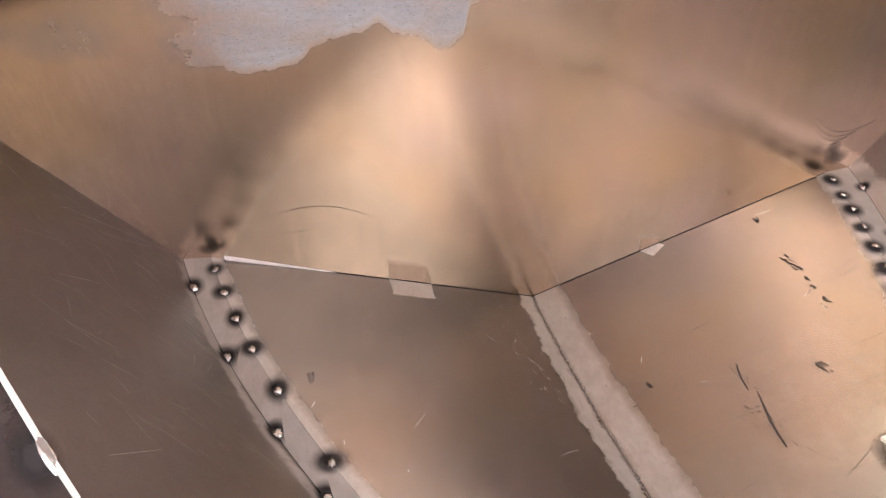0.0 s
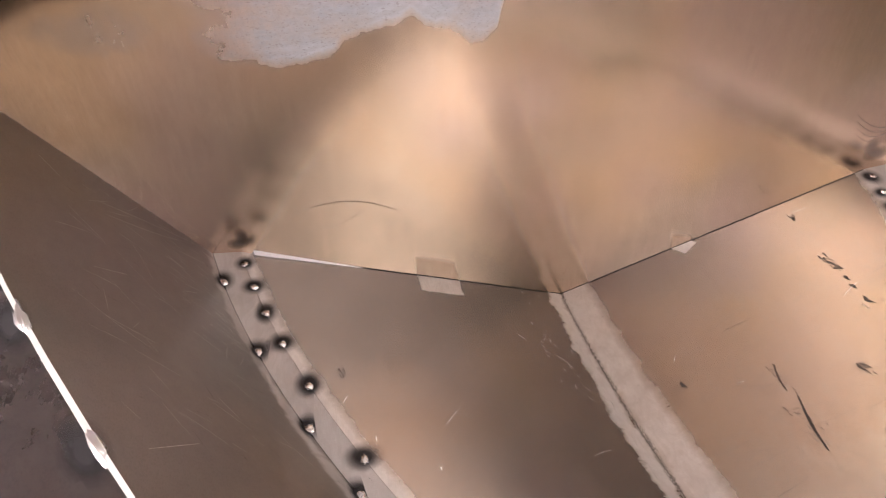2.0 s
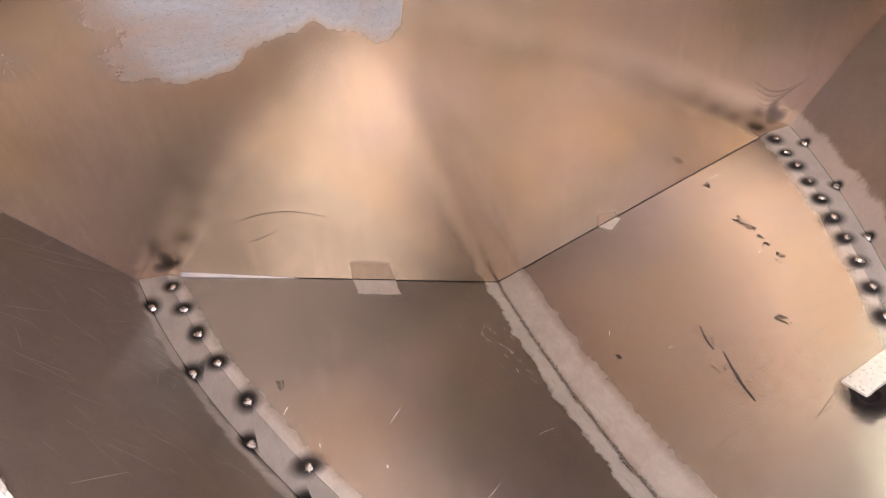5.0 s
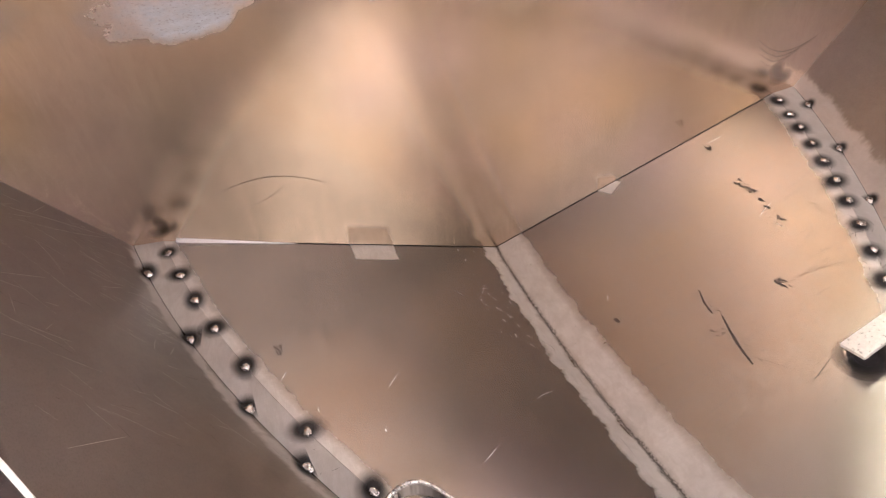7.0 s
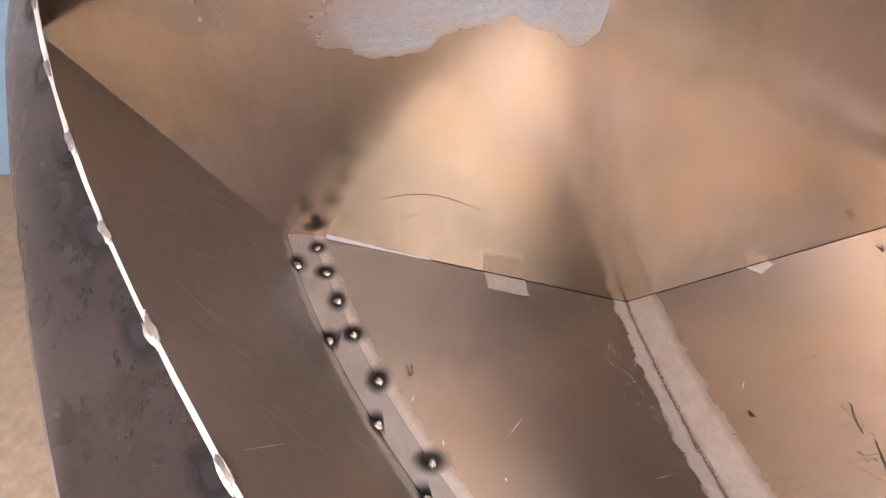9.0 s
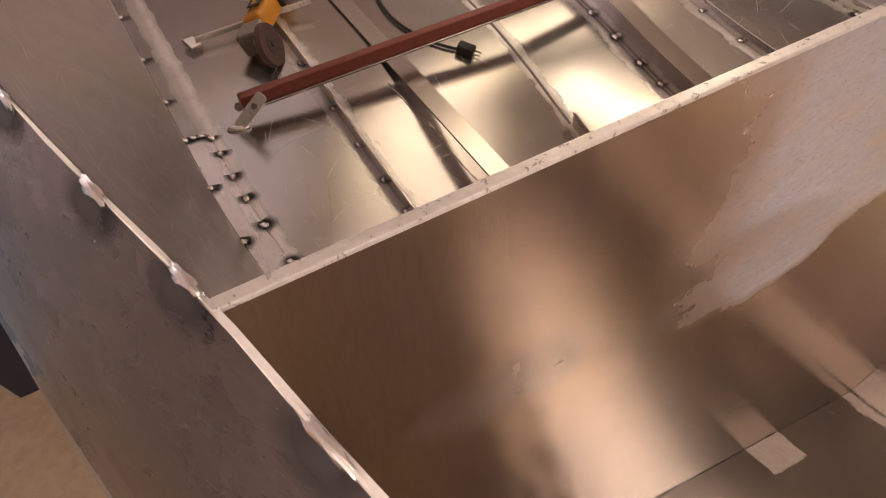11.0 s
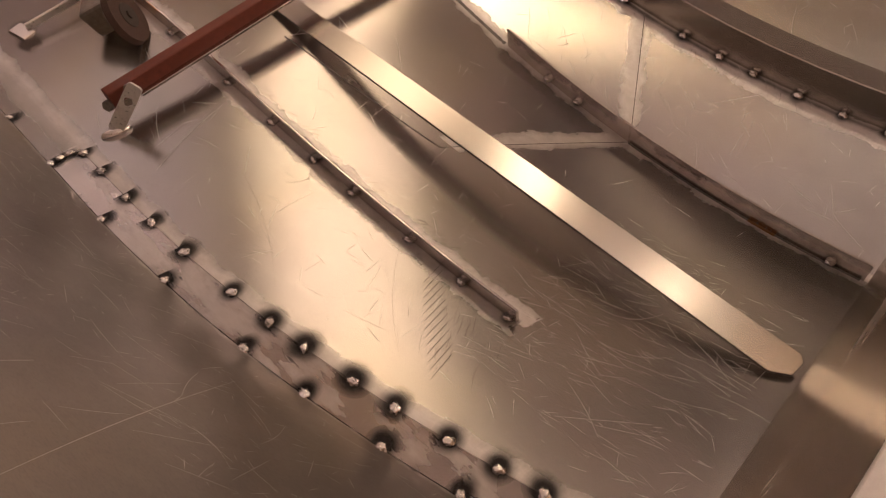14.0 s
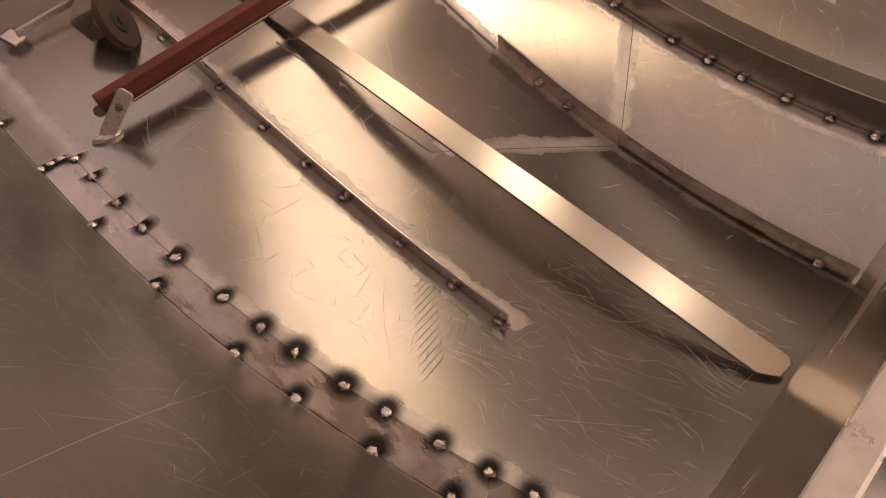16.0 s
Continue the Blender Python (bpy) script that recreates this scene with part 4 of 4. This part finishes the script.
# ---- cord with a plug ----
def cord(name, label, pts, r=0.004):
    o = thing(name, label, "cable")
    out = []
    for i in range(len(pts) - 1):
        p0, p1, p2, p3 = [Vector(pts[min(max(i + k, 0), len(pts) - 1)]) for k in (-1, 0, 1, 2)]
        for j in range(8):
            t = j / 8
            out.append(0.5 * ((2 * p1) + (-p0 + p2) * t + (2 * p0 - 5 * p1 + 4 * p2 - p3) * t * t + (-p0 + 3 * p1 - 3 * p2 + p3) * t ** 3))
    out.append(Vector(pts[-1]))
    part("cord", tube_along(out, r), M["black"], o, smooth=True)
    return o


def bp(x, y, lift=0.006):
    return on_bottom(x, y, lift)[0]


co = cord("power_cord", "black power cord ending in a plug, lying on the plate",
          [bp(-0.22, 1.66), bp(-0.30, 1.74), bp(-0.36, 1.90), bp(-0.34, 2.1), bp(-0.25, 2.3), bp(-0.28, 2.6), bp(-0.15, 2.9)])
bm = bmesh.new()
pm = frame_at(bp(-0.20, 1.645, 0.012), on_bottom(-0.2, 1.645)[1], Vector((0.6, -0.8, 0)))
box(bm, pm, 0.045, 0.030, 0.022, 0.006, 3)
part("plug", bm, M["black"], co, smooth=True)
for sg in (-1, 1):
    bm = bmesh.new()
    box(bm, pm @ Matrix.Translation((0.030, sg * 0.007, 0)), 0.018, 0.0015, 0.006)
    part("prong", bm, M["bead"], co)
cord("power_cord", "black power cord lying loose on the bottom plates",
     [bp(0.05, 2.35), bp(-0.05, 2.55), bp(0.1, 2.8), bp(0.02, 3.1), bp(0.15, 3.4)])
gc = [grinder.location + GM @ Vector((0.33, 0, 0.016)), grinder.location + GM @ Vector((0.42, 0.02, 0.0)), bp(-0.72, 2.75), bp(-0.45, 2.95), bp(-0.2, 2.8)]
cord("tool_cord", "black cord of the grinder lying on the plate", gc)

# ---- tab bracket and torn weld forward of the bulkhead ----
br = thing("tab_bracket", "short bright aluminium tab on the bottom plate, scorched below", "bracket")
c, n = on_bottom(0.505, -0.985, 0.030)
bm = bmesh.new()
box(bm, frame_at(c, n, Vector((1.0, 0.08, 0))), 0.092, 0.038, 0.006, 0.001, 1)
part("tab", bm, M["cut"], br)
bm = bmesh.new()
box(bm, frame_at(on_bottom(0.505, -0.962, 0.014)[0], n, Vector((1.0, 0.08, 0))), 0.088, 0.005, 0.030, 0.001, 1)
part("leg", bm, M["bar"], br)
p, n = on_bottom(0.47, -0.99)
tack(p, n, AFT, br, 0.6, 0.028)
torn = thing("torn_edge_tab", "curled ragged strip of aluminium at the chine", "bracket")
arc = []
for i in range(61):
    f = i / 60
    x = -0.585 + 0.14 * f
    p, n = on_bottom(x, -0.985 - 0.03 * f + 0.045 * math.sin(math.pi * f) + 0.003 * noise.noise((i * 0.4, 3, 0)), 0.002)
    arc.append((p + n * 0.008 * math.sin(math.pi * f), n))
arc = [(p, n, (arc[min(i + 1, 60)][0] - arc[max(i - 1, 0)][0]).normalized()) for i, (p, n) in enumerate(arc)]
part("rim", weld_run(arc, 0.0032, 0.0035, 61), M["bead"], torn, "curled bright rim", smooth=True)
rows = [[p, p - n * 0.004 - Vector((0, 0.006, 0)), p - n * 0.010 - Vector((0, 0.016, 0))] for p, n, d in arc]
part("strip", grid(rows, 0.001), M["strake"], torn, smooth=True)

# ---- scratches and scuffs ----


def slivers(name, spots, material, label, parent, seed, wmin=0.00007, wmax=0.0002, lift=0.0005):
    """Thin scratches: (place, count, y range, across range, length range, angle, spread)."""
    bm = bmesh.new()
    r = random.Random(seed)
    for place, count, (ya, yb), (ua, ub), (la, lb), ang, spread in spots:
        for _ in range(count):
            y, u = r.uniform(ya, yb), r.uniform(ua, ub)
            a = math.radians(ang + r.gauss(0, spread))
            ln = r.uniform(la, lb)
            w = r.uniform(wmin, wmax)
            n = max(2, int(ln / 0.012))
            bend = r.gauss(0, 0.08)
            left, right = [], []
            for i in range(n + 1):
                f = i / n - 0.5
                dx, dy = ln * f * math.cos(a + bend * f), ln * f * math.sin(a + bend * f)
                k = w * (1 - (2 * f) ** 2) + 0.00008
                ox, oy = -math.sin(a) * k, math.cos(a) * k
                left.append(bm.verts.new(place(y + (dy + oy) / W, u + (dx + ox) / W, lift)))
                right.append(bm.verts.new(place(y + (dy - oy) / W, u + (dx - ox) / W, lift)))
            for i in range(n):
                bm.faces.new((left[i], left[i + 1], right[i + 1], right[i]))
    ob = part(name, bm, material, parent, label)
    ob["kind"] = "stuff"
    return ob


def pb(y, x, l):
    return on_bottom(x, y, l)[0]


def psl(y, u, l):
    return on_side(-1, y, u, l)[0]


slivers("scratch_layer", [
    (pb, 6, (-1.1, -0.05), (0.08, 0.85), (0.01, 0.05), 10, 25),
    (pb, 5, (-0.9, -0.05), (-0.85, -0.1), (0.01, 0.04), 60, 40),
    (pb, 55, (0.05, 0.6), (-0.95, -0.35), (0.02, 0.09), 105, 20),
    (pb, 60, (0.6, 1.9), (-1.1, -0.1), (0.015, 0.07), 60, 50),
    (pb, 60, (0.1, 1.4), (0.05, 1.1), (0.02, 0.08), 45, 40),
    (psl, 60, (-0.9, 0.0), (0.03, 0.7), (0.02, 0.09), 20, 35),
    (pb, 240, (0.05, 1.6), (-1.15, -0.3), (0.006, 0.03), 100, 60),
    (pb, 90, (0.05, 0.55), (-0.95, -0.30), (0.012, 0.05), 95, 14),
    (pb, 130, (0.1, 1.9), (0.02, 1.0), (0.006, 0.04), 60, 60),
    (psl, 130, (0.1, 1.7), (0.03, 0.7), (0.015, 0.10), 60, 40),
], M["scratch"], "fine bright scratches in the plates", hull, 5)
slivers("fleck_layer", [
    (pb, 90, (0.05, 1.7), (-1.15, 0.9), (0.01, 0.04), 70, 60),
], M["scratch"], "small bright nicks in the plates", hull, 15, 0.00014, 0.00034)


def mark(name, place, a, b, w, mat, bend=0.0, lift=0.0006, n=10, parent=hull):
    """One long score from a to b (y, across), bowed sideways by bend."""
    rows = []
    for i in range(n + 1):
        f = i / n
        y, u = a[0] + (b[0] - a[0]) * f, a[1] + (b[1] - a[1]) * f
        dy, du = b[0] - a[0], b[1] - a[1]
        o = bend * math.sin(math.pi * f)
        k = (w * (0.5 + 0.5 * math.sin(math.pi * f)) * (1 + 0.5 * noise.noise((i * 0.9, a[0] * 50, 0)))) / W
        ln = math.hypot(dy, du) + 1e-6
        ny, nu = -du / ln, dy / ln
        rows.append([place(y + ny * (o + sg * k), u + nu * (o + sg * k), lift) for sg in (-1, 1)])
    ob = part(name, grid(rows), mat, parent)
    return ob


for a, b, w in (((-0.08, 0.722), (-0.10, 0.716), 0.004), ((-0.285, 0.686), (-0.325, 0.676), 0.0075), ((-0.335, 0.684), (-0.365, 0.676), 0.005),
                ((-0.40, 0.672), (-0.408, 0.67), 0.002), ((-0.44, 0.665), (-0.448, 0.662), 0.002), ((-0.495, 0.657), (-0.512, 0.652), 0.003),
                ((-0.595, 0.359), (-0.685, 0.336), 0.0022), ((-0.712, 0.345), (-0.875, 0.305), 0.0035), ((-0.69, 0.512), (-0.725, 0.503), 0.006),
                ((-0.545, 0.155), (-0.553, 0.152), 0.002), ((-0.485, -0.725), (-0.512, -0.74), 0.003)):
    slivers("scuff_mark", [(pb, 8 + int(w * 3600), (min(a[0], b[0]) - 0.004, max(a[0], b[0]) + 0.004), (min(a[1], b[1]) - 0.6 * w / W, max(a[1], b[1]) + 0.6 * w / W), (0.004, 0.014), 105, 12)], M["scuff"], "", hull, int(abs(a[0]) * 1000), 0.0002, 0.0008)
for a, b, w, bd in (((-0.50, 0.10), (-0.80, 0.56), 0.00012, 0.01), ((-0.70, 0.25), (-0.95, 0.36), 0.0002, 0.0), ((-0.40, 0.30), (-0.36, 0.42), 0.0002, 0.0),
                    ((0.73, -0.85), (0.60, -0.84), 0.00009, 0.02), ((0.915, -1.116), (1.30, -0.95), 0.00009, 0.02), ((0.60, -1.04), (0.86, -0.80), 0.00009, -0.02)):
    mark("dark_score", pb, a, b, w, M["scuff"], bd)
for a, b, w in (((-0.595, 0.362), (-0.685, 0.337), 0.0013), ((-0.712, 0.347), (-0.875, 0.304), 0.0016), ((-0.700, 0.350), (-0.800, 0.326), 0.0006)):
    mark("dark_score", pb, a, b, w, M["scuff"], 0.004, n=18)
for i in range(13):
    f = i / 12
    y, x = 0.73 - 0.20 * f, -0.825 - 0.165 * f
    mark("dark_score", pb, (y - 0.008, x - 0.036 - 0.01 * math.sin(3 * f)), (y + 0.008, x + 0.036), 0.00028, M["scuff"])
for a, b, w, bd in (((1.489, -0.859), (1.40, -1.11), 0.0007, 0.01), ((1.176, -0.902), (1.15, -0.83), 0.0007, 0.01), ((0.43, -0.62), (0.30, -0.52), 0.0007, 0.03),
                    ((0.36, -0.70), (0.22, -0.62), 0.0006, 0.02), ((0.30, -0.92), (0.16, -0.80), 0.0006, 0.0), ((1.75, -0.95), (1.72, -0.75), 0.0006, 0.02),
                    ((0.62, 0.24), (0.50, 0.36), 0.0006, 0.0), ((1.13, 0.12), (1.09, 0.19), 0.0007, 0.0), ((1.08, 0.13), (1.14, 0.18), 0.0007, 0.0)):
    mark("bright_score", pb, a, b, 0.45 * w, M["scratch"], bd)
for a, b, w, bd in (((-0.139, 0.485), (-0.02, 0.08), 0.0007, 0.004), ((-0.18, 0.46), (-0.03, 0.10), 0.0005, -0.01), ((-0.958, 0.626), (-0.896, 0.485), 0.0007, 0.0),
                    ((-0.46, 0.556), (-0.40, 0.42), 0.0006, 0.0), ((0.545, 0.80), (0.722, 0.152), 0.0007, 0.01), ((0.66, 0.44), (0.50, 0.42), 0.0006, 0.04),
                    ((0.794, 0.62), (0.794, 0.545), 0.0008, 0.0)):
    mark("bright_score", psl, a, b, 0.45 * w, M["scratch"], bd)


def pbk(z, x, l):
    return P(x, 0, z) + Vector((0, -T / 2 - l, 0))


mark("fine_score", pbk, (0.475, -0.83), (0.42, -0.50), 0.0006, M["scuff"], -0.045, 0.0004, 24, bulkhead)
mark("fine_score", pbk, (0.415, -0.80), (0.46, -0.62), 0.0004, M["scuff"], 0.02, 0.0004, 24, bulkhead)
for i, rr in enumerate((0.05, 0.075, 0.10, 0.125)):
    mark("fine_score", pbk, (0.45 + rr, 0.93 - 0.4 * rr), (0.47 + 0.6 * rr, 0.97 + 1.1 * rr), 0.0005, M["scuff"], 0.02 + 0.2 * rr, 0.0004, 24, bulkhead)
slivers("scuff_layer", [
    (pb, 60, (-0.95, -0.1), (0.2, 0.75), (0.003, 0.016), 95, 25),
    (pb, 16, (0.45, 0.70), (-0.98, -0.86), (0.02, 0.035), 35, 5),
], M["scuff"], "small dark scuffs and dirt on the plates", hull, 6, 0.00004, 0.00016)

slivers("fine_score_layer", [
    (pb, 46, (-1.0, -0.40), (0.12, 0.78), (0.02, 0.09), 4, 12),
    (pb, 260, (-1.05, -0.50), (0.10, 0.75), (0.003, 0.011), 8, 25),
    (pb, 70, (-0.9, -0.25), (0.60, 0.86), (0.004, 0.020), 70, 30),
    (pb, 40, (-0.6, -0.02), (-0.16, -0.03), (0.004, 0.020), 120, 25),
    (pb, 60, (-0.9, -0.05), (-0.80, 0.6), (0.003, 0.014), 95, 50),
    (psl, 60, (-0.9, -0.05), (0.03, 0.6), (0.005, 0.03), 30, 40),
    (pb, 90, (0.45, 1.5), (-0.775, -0.72), (0.006, 0.020), 120, 14),
    (pb, 60, (0.35, 1.3), (0.33, 0.40), (0.008, 0.020), 20, 25),
    (pb, 320, (0.45, 1.4), (-1.15, -0.60), (0.0010, 0.0032), 100, 40),
], M["scuff"], "fine dark scores in the plates", hull, 23, 0.00006, 0.00020)
slivers("fine_scratch_layer", [
    (psl, 60, (-0.5, -0.02), (0.03, 0.25), (0.008, 0.05), 15, 12),
    (psl, 260, (0.15, 1.6), (0.03, 0.5), (0.004, 0.022), 50, 50),
    (pb, 160, (0.05, 0.55), (-0.95, -0.25), (0.006, 0.035), 98, 16),
    (pb, 160, (0.05, 1.4), (0.02, 0.9), (0.005, 0.03), 40, 55),
    (pb, 70, (0.1, 1.1), (0.02, 0.4), (0.010, 0.045), 55, 25),
    (pb, 40, (-0.6, -0.02), (-0.16, -0.03), (0.004, 0.020), 115, 25),
], M["scratch"], "fine bright scratches in the plates", hull, 29, 0.00005, 0.00024)

# ---- workshop ----
room = (-3.4, 3.6, -3.6, 5.2)


def slab(name, x0, x1, y0, y1, z0, z1, mat):
    bm = bmesh.new()
    box(bm, Matrix.Translation(((x0 + x1) / 2, (y0 + y1) / 2, (z0 + z1) / 2)), x1 - x0, y1 - y0, z1 - z0)
    return tagged(mesh_ob(name, bm, mat), kind="structure")


x0, x1, y0, y1 = room
slab("floor", x0 - 0.1, x1 + 0.1, y0 - 0.1, y1 + 0.1, FLOOR_Z - 0.1, FLOOR_Z, M["concrete"])
# Ceiling and walls are added out of view to close the room and bounce light.
slab("ceiling", x0, x1, y0, y1, CEIL_Z, CEIL_Z + 0.1, M["ceiling"])
slab("wall_west", x0 - 0.1, x0, y0, y1, FLOOR_Z, CEIL_Z + 0.1, M["wall"])
slab("wall_east", x1, x1 + 0.1, y0, y1, FLOOR_Z, CEIL_Z + 0.1, M["wall"])
slab("wall_south", x0 - 0.1, x1 + 0.1, y0 - 0.1, y0, FLOOR_Z, CEIL_Z + 0.1, M["wall"])
slab("wall_north", x0 - 0.1, x1 + 0.1, y1, y1 + 0.1, FLOOR_Z, CEIL_Z + 0.1, M["wall"])

# None of these fittings is in view; they are added to light the hull.
for i, (x, y, hx, hy, w, tint) in enumerate(LAMPS):
    o = thing("added_ceiling_light", "unseen ceiling light, added to light the plates and be mirrored in them", "light", "ceiling lights", at=(x, y, CEIL_Z - 0.03))
    bm = bmesh.new()
    box(bm, Matrix.Identity(4), 2 * hx + 0.04, 2 * hy + 0.04, 0.05, 0.004, 2)
    part("housing", bm, M["white"], o)
    bm = bmesh.new()
    box(bm, Matrix.Translation((0, 0, -0.0265)), 2 * hx, 2 * hy, 0.002)
    part("diffuser", bm, GLOW[i], o)

# timber blocks carry the hull
for y in (0.2, 2.2):
    bm = bmesh.new()
    zt = bottom_z(0, y / W) * W - 0.008
    box(bm, Matrix.Translation((0, y, (zt + FLOOR_Z) / 2)), 0.5, 0.14, zt - FLOOR_Z, 0.006, 1)
    tagged(mesh_ob("timber_block", bm, M["timber"]), "rough timber block under the keel", "block", "keel blocks")


def open_tub(name, label, category, x, y, sx, sy, h, mat):
    """A tapered plastic box with an open top, a rolled rim and two grips."""
    o = thing(name, label, category, at=(x, y, FLOOR_Z))
    bm = bmesh.new()
    rings = []
    for k, z, t in ((0.86, 0.0, 0.0), (1.0, h, 0.0), (1.0, h, 0.012), (0.86, 0.02, 0.012)):
        rings.append([bm.verts.new((a * (sx / 2 * k - t), b * (sy / 2 * k - t), z)) for a, b in ((-1, -1), (1, -1), (1, 1), (-1, 1))])
    bm.faces.new(rings[0])
    bm.faces.new(rings[3])
    for a, b in zip(rings, rings[1:]):
        for q in range(4):
            bm.faces.new((a[q], a[(q + 1) % 4], b[(q + 1) % 4], b[q]))
    part("body", bm, mat, o)
    bm = bmesh.new()
    for sg in (-1, 1):
        box(bm, Matrix.Translation((sg * sx / 2, 0, h)), 0.03, sy + 0.03, 0.03, 0.008, 2)
        box(bm, Matrix.Translation((0, sg * sy / 2, h)), sx - 0.03, 0.03, 0.03, 0.008, 2)
    part("rim", bm, mat, o)
    for sg in (-1, 1):
        bm = bmesh.new()
        box(bm, Matrix.Translation((0, sg * (sy / 2 + 0.02), h - 0.06)), 0.16, 0.03, 0.035, 0.008, 2)
        part("grip", bm, mat, o)
    return o


open_tub("storage_bin", "pale blue plastic bin standing on the floor", "bin", -2.05, 1.75, 0.6, 0.7, 0.9, M["bluebin"])
open_tub("storage_tub", "long dark navy plastic tub standing beside the hull", "tub", -1.16, 2.25, 0.86, 2.0, 0.27 - FLOOR_Z, M["navy"])
